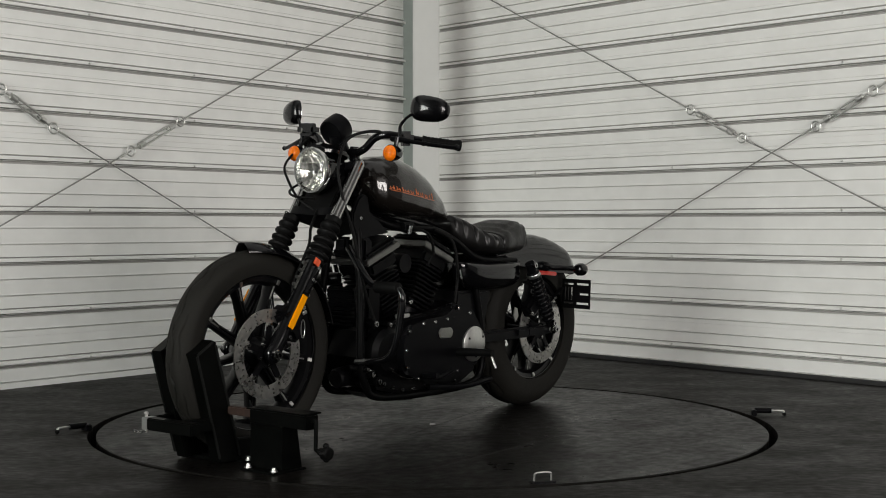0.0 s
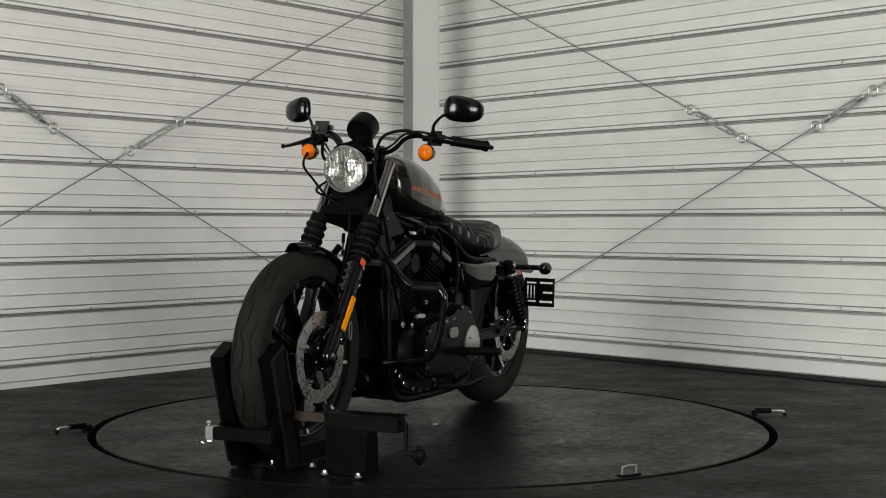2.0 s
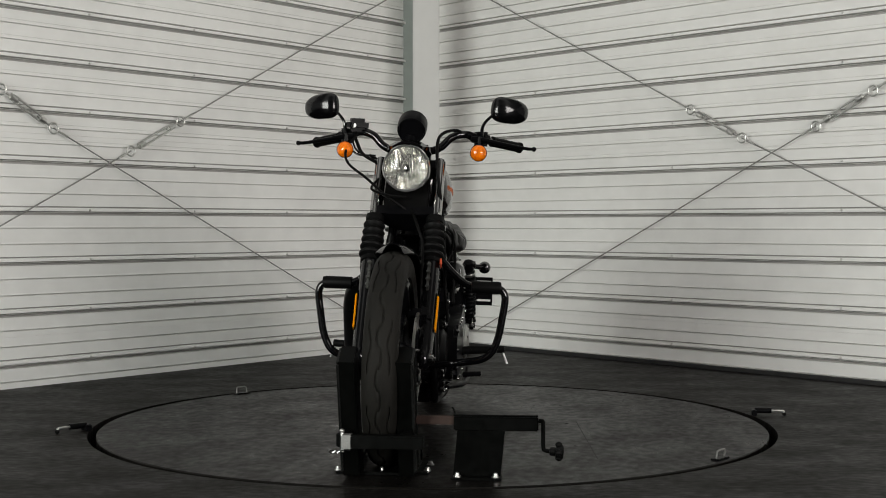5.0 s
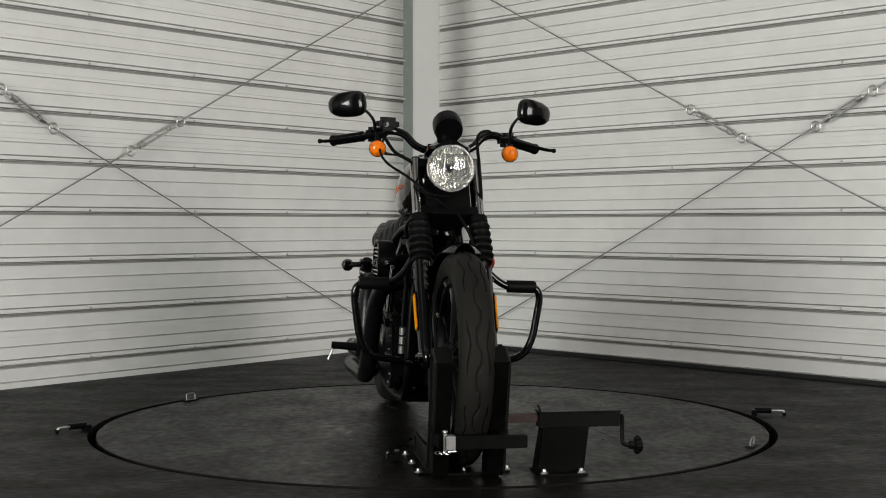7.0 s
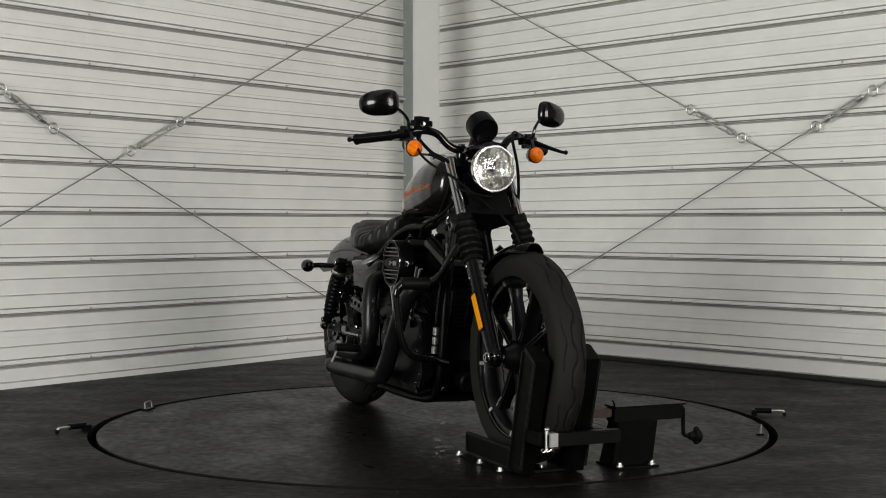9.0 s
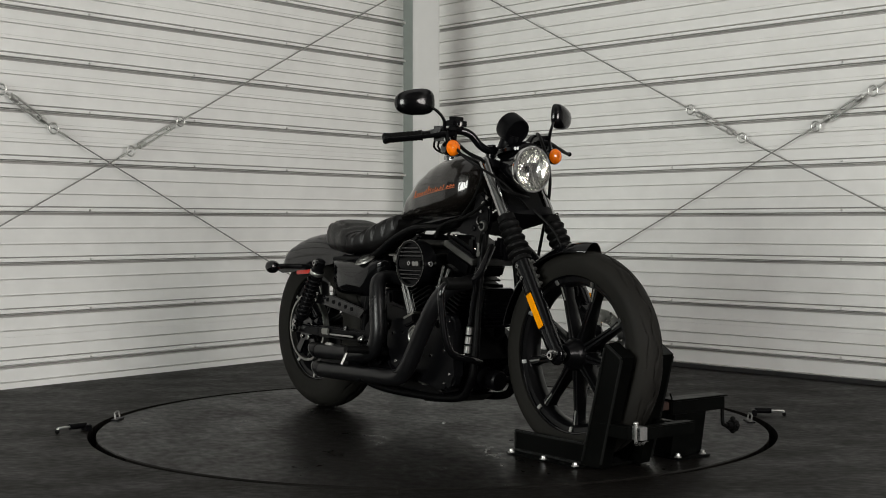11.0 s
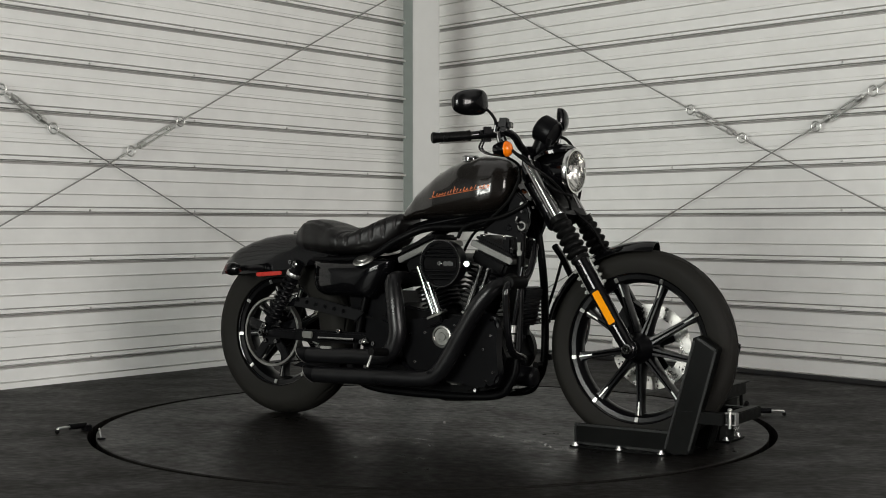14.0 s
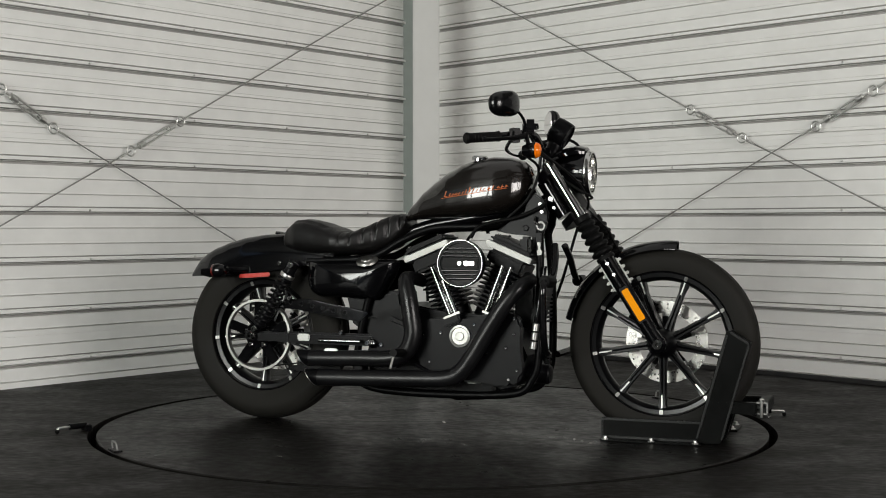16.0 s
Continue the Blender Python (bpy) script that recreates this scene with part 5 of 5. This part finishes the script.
ign = part("ignition_switch", bm, M_ROCKER, bike, "chrome ignition switch")
bm = bmesh.new()
tube(bm, ((0.45, -0.071, 0.742), (0.45, -0.08, 0.742)), 0.0095, 14)
part("lock_barrel", bm, M_SATIN, ign)
bm = bmesh.new()
tube(bm, ((0.443, -0.088, 0.747), (0.43, -0.086, 0.757), (0.432, -0.082, 0.775)), 0.005, 8, 4)
part("switch_lug", bm, M_DIM, ign)
bm = bmesh.new()
box(bm, (0.446, -0.092, 0.70), (0.02, 0.004, 0.034), 0.001)
part("key_bow", bm, M_SATIN, ign)
bm = bmesh.new()
prism(bm, ((0.44, 0.684), (0.453, 0.684), (0.452, 0.66), (0.459, 0.65), (0.455, 0.638), (0.441, 0.638), (0.438, 0.648), (0.443, 0.66)), -0.094, -0.091, 0)
part("key", bm, M_ROCKER, ign, "bright spare key")
for x, y, z, a, rr_, mm in ((0.445, -0.071, 0.82, -1, 0.008, M_MACH), (0.44, 0.072, 0.775, 1, 0.0065, M_CHROME), (0.392, -0.071, 0.735, -1, 0.011, M_SATIN)):
    bm = bmesh.new()
    bolt(bm, (x, y, z), (0, a, 0), rr_, 0.006)
    part("bolt", bm, mm, bike)
# added dark block that closes the see-through gap before the engine
bm = bmesh.new()
box(bm, (0.365, 0.055, 0.44), (0.085, 0.05, 0.2), 0.014)
part("dark_filler", bm, M_CRINKLE, bike, "tall black filler block before the engine")
# loom along the right of the backbone with its clips
bm = bmesh.new()
tube(bm, ((0.19, -0.085, 0.70), (0.215, -0.088, 0.735), (0.27, -0.09, 0.755), (0.36, -0.09, 0.772), (0.43, -0.085, 0.8), (0.47, -0.08, 0.825)), 0.0065, 10, 5)
part("wiring_loom", bm, M_BOOT, bike)
for x, z, s_ in ((0.455, 0.792, 0.012), (0.487, 0.838, 0.016), (0.5, 0.806, 0.011)):
    bm = bmesh.new()
    box(bm, (x, -0.088, z), (s_, 0.012, s_ * 0.8), 0.002, Matrix.Rotation(radians(25), 3, "Y"))
    part("loom_clip", bm, M_DIM, bike)
bm = bmesh.new()
box(bm, (0.39, -0.05, 0.67), (0.04, 0.06, 0.07), 0.01)
box(bm, (0.4, 0.055, 0.66), (0.05, 0.05, 0.09), 0.01)
part("horn_bracket", bm, M_SATIN, bike)
# bright rod beside the right down-tube
bm = bmesh.new()
tube(bm, ((0.475, -0.115, 0.6), (0.452, -0.12, 0.44), (0.445, -0.12, 0.40)), 0.008, 12, 4)
part("hose_sleeve", bm, M_BLACK, bike)
bm = bmesh.new()
for k in range(3):
    tube(bm, ((0.446 - k * 0.004, -0.12, 0.395 - k * 0.032), (0.443 - k * 0.004, -0.12, 0.37 - k * 0.032)), 0.0125, 14)
part("hose_clamp", bm, M_MACH, bike, "stack of bright hose clamps")

# engine guard bars with foot pads
for sg in (-1, 1):
    bm = bmesh.new()
    sh_ = 0.04 if sg < 0 else 0.0
    gpath = [(0.5, 0.075, 0.675), (0.51, 0.12, 0.632), (0.513, 0.17, 0.58), (0.515, 0.215, 0.55), (0.515, 0.26, 0.546), (0.515, 0.31, 0.546), (0.514, 0.336, 0.518), (0.513, 0.33, 0.45), (0.512, 0.312, 0.36), (0.51, 0.275, 0.308), (0.5, 0.19, 0.288), (0.47, 0.1, 0.275)]
    tube(bm, [(x, sg * (y - sh_ * min(1, (y - 0.07) / 0.12)), z) for x, y, z in gpath], 0.0125, 14, 6)
    gd = part("engine_guard", bm, M_BLACK, bike, "gloss black tubular engine guard")
    bm = bmesh.new()
    lathe(bm, ((0.014, 0.0), (0.021, 0.002), (0.0215, 0.09), (0.019, 0.1), (0.014, 0.101)), (0.515, sg * (0.222 - sh_), 0.546), (0, sg, 0), 20)
    part("foot_pad", bm, M_BOOT, gd, "rubber foot pad")
    # foot pegs
    bm = bmesh.new()
    tube(bm, ((-0.015, sg * 0.14, 0.275), (-0.015, sg * 0.2, 0.283)), 0.016, 12)
    tube(bm, ((-0.015, sg * 0.2, 0.283), (-0.015, sg * 0.325, 0.29)), [0.0155, 0.0135], 14)
    peg = part("foot_peg", bm, M_BOOT, bike)
    bm = bmesh.new()
    tube(bm, ((-0.015, sg * 0.316, 0.285), (-0.022, sg * 0.336, 0.235)), 0.0045, 8)
    part("feeler", bm, M_MACH, peg, "bright peg feeler")
bm = bmesh.new()
tube(bm, ((0.05, 0.19, 0.22), (0.13, 0.19, 0.2), (0.21, 0.19, 0.215)), 0.008, 10)
tube(bm, ((0.21, 0.185, 0.215), (0.21, 0.25, 0.22)), 0.0095, 10)
part("shift_lever", bm, M_SATIN, bike)
bm = bmesh.new()
tube(bm, ((0.0, -0.14, 0.24), (0.1, -0.17, 0.2), (0.17, -0.18, 0.215)), 0.008, 10)
box(bm, (0.18, -0.21, 0.222), (0.03, 0.07, 0.012), 0.004)
part("brake_pedal", bm, M_SATIN, bike)
bm = bmesh.new()
tube(bm, ((0.1, 0.12, 0.155), (-0.05, 0.17, 0.15), (-0.2, 0.18, 0.165)), 0.011, 10)
part("side_stand", bm, M_SATIN, bike)

# ---- exhaust ----
for name, pts, rr, tip in (
        ("front_exhaust", ((0.40, -0.06, 0.555), (0.425, -0.13, 0.545), (0.405, -0.185, 0.525), (0.36, -0.205, 0.472), (0.3, -0.21, 0.38), (0.235, -0.212, 0.272), (0.195, -0.213, 0.222), (0.14, -0.213, 0.198), (0.0, -0.213, 0.192), (-0.345, -0.213, 0.184)), [0.023, 0.024, 0.027, 0.029, 0.03, 0.03, 0.03, 0.03, 0.03, 0.03], Vector((-0.345, -0.213, 0.184))),
        ("rear_exhaust", ((0.0, -0.06, 0.54), (-0.03, -0.13, 0.552), (-0.025, -0.18, 0.535), (-0.008, -0.195, 0.48), (0.006, -0.2, 0.41), (0.012, -0.202, 0.345), (-0.015, -0.204, 0.285), (-0.075, -0.205, 0.262), (-0.2, -0.205, 0.258), (-0.385, -0.205, 0.253)), [0.023, 0.024, 0.029, 0.032, 0.033, 0.032, 0.03, 0.029, 0.029, 0.029], Vector((-0.385, -0.205, 0.253)))):
    bm = bmesh.new()
    tube(bm, pts, rr, 24, 8, cap=False)
    ex = part(name, bm, M_EXHAUST, bike, "matte black staggered exhaust pipe")
    bm = bmesh.new()
    loops = []
    for d, r in ((0.0, 0.0295), (0.0, 0.0305), (-0.03, 0.0305), (-0.034, 0.0285), (-0.03, 0.0265), (0.02, 0.0265)):
        loops.append([tip + Vector((d - (0.022 * math.cos(a) if d < 0 and d < -0.02 else 0), r * math.sin(a), r * math.cos(a))) for a in (math.tau * k / 24 for k in range(24))])
    rings(bm, loops, cap=False)
    part("tip", bm, M_SATIN, ex, "slash-cut pipe tip")
    bm = bmesh.new()
    loops = []
    for r in (0.0262, 0.0308):
        loops.append([tip + Vector((-0.035 - 0.022 * math.cos(a), r * math.sin(a), r * math.cos(a))) for a in (math.tau * k / 24 for k in range(24))])
    rings(bm, loops + [[q + Vector((0.002, 0, 0)) for q in loops[1]], [q + Vector((0.002, 0, 0)) for q in loops[0]]], close=True)
    part("tip_edge", bm, M_STEEL, ex, "bare bright cut edge")
bm = bmesh.new()
box(bm, (-0.3, -0.214, 0.285), (0.05, 0.012, 0.012), 0.003)
part("badge", bm, M_MACH, bike, "small bright exhaust badge")
bm = bmesh.new()
beam(bm, (-0.2, -0.13, 0.225), (-0.2, -0.2, 0.225), 0.03, 0.07)
part("exhaust_bracket", bm, M_SATIN, bike)

# ---- rear suspension ----
for sg in (-1, 1):
    top, bot = Vector((-0.485, sg * 0.152, 0.592)), Vector((-0.632, sg * 0.152, 0.352))
    ax = (bot - top).normalized()
    ln = (bot - top).length
    bm = bmesh.new()
    lathe(bm, ((0.0, -0.012), (0.02, -0.01), (0.021, 0.03), (0.026, 0.035), (0.027, 0.06), (0.016, 0.064), (0.013, 0.15), (0.019, 0.16), (0.02, ln - 0.03), (0.024, ln - 0.028), (0.024, ln - 0.02), (0.014, ln - 0.01), (0.014, ln + 0.012)), top, ax, 24)
    sh = part("shock_absorber", bm, M_SATIN, bike)
    bm = bmesh.new()
    u_, v_, d_ = frame_of(ax)
    pts = [top + d_ * (0.062 + (ln - 0.095) * k / 96) + (u_ * math.cos(math.tau * k / 96 * 9.5) + v_ * math.sin(math.tau * k / 96 * 9.5)) * 0.0262 for k in range(97)]
    loops = []
    for i, q in enumerate(pts):
        d = (pts[min(i + 1, 96)] - pts[max(i - 1, 0)]).normalized()
        rad = (q - top - d_ * (q - top).dot(d_)).normalized()
        w = d.cross(rad)
        loops.append([q + (rad * math.cos(x) + w * math.sin(x)) * 0.0048 for x in (math.tau * j / 6 for j in range(6))])
    rings(bm, loops)
    part("spring", bm, M_SATIN, sh, "black coil spring")
    bm = bmesh.new()
    lathe(bm, ((0.0272, 0.036), (0.0285, 0.038), (0.0285, 0.05), (0.0272, 0.052)), top, ax, 24, close=True)
    part("collar", bm, M_MACH, sh, "pale spring collar")
    for q in (top, bot):
        bm = bmesh.new()
        bolt(bm, q + Vector((0, sg * 0.02, 0)), (0, sg, 0), 0.0125, 0.01)
        part("bolt", bm, M_CHROME, sh)
    bm = bmesh.new()
    beam(bm, (-0.16, sg * 0.128, 0.32), (-0.52, sg * 0.128, 0.322), 0.026, 0.044, 0.008)
    beam(bm, (-0.5, sg * 0.132, 0.322), (RX - 0.035, sg * 0.136, RZ), 0.022, 0.036, 0.006)
    part("swing_arm", bm, M_SATIN, bike)
    bm = bmesh.new()
    bolt(bm, (-0.17, sg * 0.142, 0.312), (0, sg, 0), 0.016, 0.012)
    part("bolt", bm, M_CHROME, bike)
    bm = bmesh.new()
    box(bm, (-0.44, sg * 0.148, 0.325), (0.05, 0.01, 0.026), 0.004)
    part("adjuster", bm, M_POLISH if sg < 0 else M_SATIN, bike)
# drilled upper belt guard
bm = bmesh.new()
prism(bm, ((-0.56, 0.43), (-0.53, 0.464), (-0.435, 0.468), (-0.2, 0.424), (-0.192, 0.418), (-0.228, 0.386), (-0.35, 0.406), (-0.48, 0.43)), -0.128, -0.108, 0.003)
bg = part("belt_guard", bm, M_BLACK, bike)
for k in range(6):
    bm = bmesh.new()
    lathe(bm, ((0.0085, 0.0), (0.0085, 0.002), (0.0065, 0.002), (0.0065, -0.004), (0.0, -0.004)), (-0.505 + k * 0.044, -0.128, 0.4555 - k * 0.0072), (0, -1, 0), 16)
    part("guard_hole", bm, M_SATIN, bg)
for x, z in ((-0.29, 0.345), (-0.13, 0.305), (-0.5, 0.47)):
    bm = bmesh.new()
    bolt(bm, (x, -0.146, z), (0, -1, 0), 0.009, 0.008)
    part("bolt", bm, M_CHROME, bike)
# lower guard under the belt
bm = bmesh.new()
prism(bm, ((-0.53, 0.2), (-0.5, 0.215), (-0.4, 0.24), (-0.3, 0.235), (-0.3, 0.2), (-0.42, 0.19)), -0.12, -0.1, 0.003)
part("lower_belt_guard", bm, M_SATIN, bike)

bm = bmesh.new()
ball(bm, (-0.16, -0.158, 0.31), 0.017)
part("rod_end", bm, M_DIM, bike, "bright ball end")
bm = bmesh.new()
tube(bm, ((-0.372, -0.164, 0.316), (-0.207, -0.164, 0.316)), 0.0075, 14)
part("brake_rod", bm, M_CHROME, bike, "short chrome rod")
# side covers
def pillow(bm, outline, y0, depth, rounds):
    """A moulded cover: the outline swelling outwards from y0, shrinking towards its middle."""
    cx_ = sum(q[0] for q in outline) / len(outline)
    cz_ = sum(q[1] for q in outline) / len(outline)
    pts = [Vector((q[0], 0, q[1])) for q in outline]
    fine = smooth_path(pts + [pts[0]], 5)[:-1]
    loops = []
    for k in range(rounds + 1):
        t = k / rounds
        s_, d_ = math.cos(t * math.pi / 2) ** 0.75, math.sin(t * math.pi / 2) ** 0.8
        s_ = max(s_, 0.02)
        loops.append([(cx_ + (q.x - cx_) * s_, y0 + depth * d_, cz_ + (q.z - cz_) * s_) for q in fine])
    rings(bm, loops)


bm = bmesh.new()
pillow(bm, ((-0.445, 0.612), (-0.3, 0.616), (-0.11, 0.618), (-0.085, 0.6), (-0.1, 0.55), (-0.15, 0.474), (-0.19, 0.468), (-0.3, 0.474), (-0.4, 0.478), (-0.445, 0.52)), -0.085, -0.07, 14)
oil = part("oil_tank", bm, M_BLACK, bike, "gloss black oil tank cover", angle=70)
bm = bmesh.new()
lathe(bm, ((0.0, 0.012), (0.02, 0.012), (0.023, 0.008), (0.038, 0.006), (0.042, 0.0)), (-0.197, -0.128, 0.612), (0, -0.5, 0.87), 28)
part("oil_cap", bm, M_POLISH, oil, "bright oil filler cap")
bm = bmesh.new()
pillow(bm, ((-0.47, 0.608), (-0.25, 0.614), (-0.09, 0.616), (-0.06, 0.6), (-0.08, 0.54), (-0.17, 0.502), (-0.36, 0.5), (-0.47, 0.535)), 0.09, 0.065, 12)
part("side_cover", bm, M_BLACK, bike, "gloss black left side cover", angle=60)
bm = bmesh.new()
prism(bm, ((-0.3, 0.5), (-0.08, 0.5), (-0.06, 0.36), (-0.16, 0.3), (-0.27, 0.38)), -0.09, 0.1, 0.01)
part("battery_box", bm, M_SATIN, bike)
bm = bmesh.new()
tube(bm, ((-0.04, 0.145, 0.585), (-0.045, 0.15, 0.55), (-0.06, 0.148, 0.52)), 0.004, 8)
part("bright_wire", bm, M_CHROME, bike)
# rear brake caliper
bm = bmesh.new()
box(bm, (RX + 0.1, 0.115, RZ + 0.1), (0.1, 0.05, 0.06), 0.012, Matrix.Rotation(radians(40), 3, "Y"))
rc = part("rear_caliper", bm, M_SATIN, bike)
for dx, dz in ((-0.03, 0.03), (0.035, -0.03)):
    bm = bmesh.new()
    bolt(bm, (RX + 0.1 + dx, 0.141, RZ + 0.1 + dz), (0, 1, 0), 0.008)
    part("bolt", bm, M_CHROME, rc)
bm = bmesh.new()
prism(bm, ((-0.44, 0.39), (-0.43, 0.42), (-0.415, 0.425), (-0.405, 0.39), (-0.42, 0.365)), 0.128, 0.134, 0.001)
part("brake_hose_tab", bm, M_POLISH, bike)


# ---- wheel chock: x forward along the bike, y to its left, on the deck ----
chock = thing("wheel_chock", "black welded steel wheel chock bolted to the turntable deck", "wheel chock")
for sg in (-1, 1):
    bm = bmesh.new()
    y = sg * 0.098
    a, b = (0.68, 1.03) if sg < 0 else (0.86, 1.03)
    box(bm, ((a + b) / 2, y, 0.041), (b - a, 0.006, 0.074), 0.002)
    box(bm, ((a + b) / 2, y + sg * 0.02, 0.004), (b - a, 0.045, 0.006), 0.002)
    part("base_rail", bm, M_CHOCK, chock)
    bm = bmesh.new()
    for zz in (0.011, 0.073):
        box(bm, ((a + b) / 2, y + sg * 0.0055, zz), (b - a, 0.006, 0.008), 0.002)
    for xx in (a + 0.004, b - 0.004):
        box(bm, (xx, y + sg * 0.0055, 0.042), (0.008, 0.006, 0.054), 0.002)
    part("rail_edge", bm, M_EDGE, chock, "lighter strips along the edges of the rail")
    bm = bmesh.new()
    y0, y1 = sg * 0.058, sg * 0.107
    prism(bm, ((1.0, 0.006), (1.09, 0.006), (1.19, 0.352), (1.125, 0.392), (1.108, 0.385)), y0, y1, 0.003)
    part("upright", bm, M_CHOCK, chock)
    bm = bmesh.new()
    for p, q in (((1.095, 0.02), (1.185, 0.346)), ((1.012, 0.02), (1.112, 0.376)), ((1.185, 0.348), (1.122, 0.386))):
        beam(bm, (p[0], y1 + sg * 0.001, p[1]), (q[0], y1 + sg * 0.001, q[1]), 0.008, 0.008, 0.002, up=(0, 1, 0))
    part("upright_edge", bm, M_EDGE, chock, "lighter strips along the edges of the upright")
for x, y in ((0.7, -0.135), (0.86, -0.135), (1.01, -0.135), (1.03, -0.09), (1.015, 0.0), (0.9, 0.135), (1.0, 0.135)):
    bm = bmesh.new()
    lathe(bm, ((0.0, 0.012), (0.006, 0.012), (0.0075, 0.008), (0.0075, 0.003), (0.012, 0.003), (0.012, 0.0)), (x, y, 0.006), (0, 0, 1), 10)
    part("bolt", bm, M_STEEL, chock)
bm = bmesh.new()
box(bm, (1.01, 0, 0.006), (0.1, 0.2, 0.008), 0.002)
part("base_plate", bm, M_CHOCK, chock)
bm = bmesh.new()
box(bm, (1.225, 0.03, 0.13), (0.038, 0.236, 0.038), 0.003)
part("crossbar", bm, M_CHOCK, chock)
bm = bmesh.new()
box(bm, (1.225, -0.0735, 0.13), (0.0395, 0.029, 0.0395), 0.002)
part("end_sleeve", bm, M_CABLE, chock, "pale bare steel sleeve")
bm = bmesh.new()
beam(bm, (1.05, -0.09, 0.13), (1.21, -0.09, 0.13), 0.035, 0.04)
part("bracket", bm, M_CHOCK, chock)
bm = bmesh.new()
beam(bm, (1.05, 0.09, 0.13), (1.21, 0.09, 0.13), 0.03, 0.04)
part("bracket", bm, M_CHOCK, chock)
bm = bmesh.new()
tube(bm, ((1.225, -0.088, 0.1), (1.225, -0.088, 0.158)), 0.005, 10)
ball(bm, (1.225, -0.088, 0.16), 0.008, (1, 1, 0.7))
pin = part("lock_pin", bm, M_STEEL, chock)
bm = bmesh.new()
tube(bm, ((1.248, -0.075, 0.105), (1.252, -0.085, 0.1), (1.252, -0.1, 0.107), (1.252, -0.112, 0.1), (1.252, -0.12, 0.105), (1.252, -0.112, 0.109), (1.252, -0.1, 0.1), (1.252, -0.085, 0.107), (1.248, -0.06, 0.108)), 0.0018, 6, 5)
part("hairpin_clip", bm, M_CHROME, pin, "bright hairpin clip")
# adjusting arm
bm = bmesh.new()
box(bm, (1.05, 0.17, 0.169), (0.026, 0.13, 0.026), 0.003)
part("inner_tube", bm, M_RUST, chock, "bare rusty inner tube")
bm = bmesh.new()
box(bm, (1.05, 0.345, 0.163), (0.05, 0.25, 0.044), 0.003)
box(bm, (1.05, 0.345, 0.188), (0.075, 0.25, 0.005), 0.001)
part("outer_tube", bm, M_CHOCK, chock)
bm = bmesh.new()
tube(bm, ((1.07, 0.225, 0.188), (1.07, 0.222, 0.2), (1.07, 0.216, 0.21)), 0.003, 6)
part("weld_tab", bm, M_CHOCK, chock)
bm = bmesh.new()
leg = []
for z, y0, y1, x0, x1 in ((0.004, 0.218, 0.358, 0.985, 1.07), (0.142, 0.232, 0.372, 1.02, 1.08)):
    leg.append([(x1, y0, z), (x1, y1, z), (x0, y1, z), (x0, y0, z)])
rings(bm, leg)
box(bm, (1.04, 0.288, 0.004), (0.14, 0.15, 0.007), 0.002)
part("leg", bm, M_CHOCK, chock)
for x, y in ((1.09, 0.232), (1.09, 0.345), (0.99, 0.345), (0.99, 0.232)):
    bm = bmesh.new()
    lathe(bm, ((0.0, 0.012), (0.006, 0.012), (0.0075, 0.008), (0.0075, 0.003), (0.012, 0.003), (0.012, 0.0)), (x, y, 0.0075), (0, 0, 1), 10)
    part("bolt", bm, M_STEEL, chock)
bm = bmesh.new()
tube(bm, ((1.05, 0.465, 0.168), (1.05, 0.482, 0.168), (1.05, 0.484, 0.16), (1.052, 0.484, 0.095), (1.055, 0.49, 0.083), (1.055, 0.51, 0.08)), 0.0065, 10, 5)
crank = part("crank", bm, M_CHOCK, chock)
bm = bmesh.new()
lathe(bm, ((0.0, -0.006), (0.011, -0.005), (0.013, 0.0), (0.013, 0.012), (0.02, 0.014), (0.022, 0.02), (0.022, 0.032), (0.018, 0.036), (0.0, 0.037)), (1.055, 0.508, 0.08), (0, 1, -0.1), 8)
for k in range(4):
    a = math.tau * k / 4
    ball(bm, (1.055 + 0.02 * math.cos(a), 0.53, 0.08 + 0.02 * math.sin(a)), 0.009, (1, 1.2, 1), 8, 6)
part("knob", bm, M_BOOT, crank, "lobed plastic knob")

RIDERS = []
for hx, hy in ((1.075, -0.535), (-1.03, 0.645)):
    RIDERS.append(tie_ring(hx, hy))
RIDERS.append((chock, pose(0, 0, 0, 0, 0, -81.63) @ pose(0, -0.058, 0)))
RIDERS.append((bike, pose(0, 0, 0, 0, 0, -81.63) @ pose(0.877, -0.058, 0, 0, 0, 0.5) @ pose(-0.877, 0, 0, -1.8, 0, 0)))


def motions():
    walk(turntable, riding(Matrix()))
    for ob, local in RIDERS:
        walk(ob, riding(local))


motions()
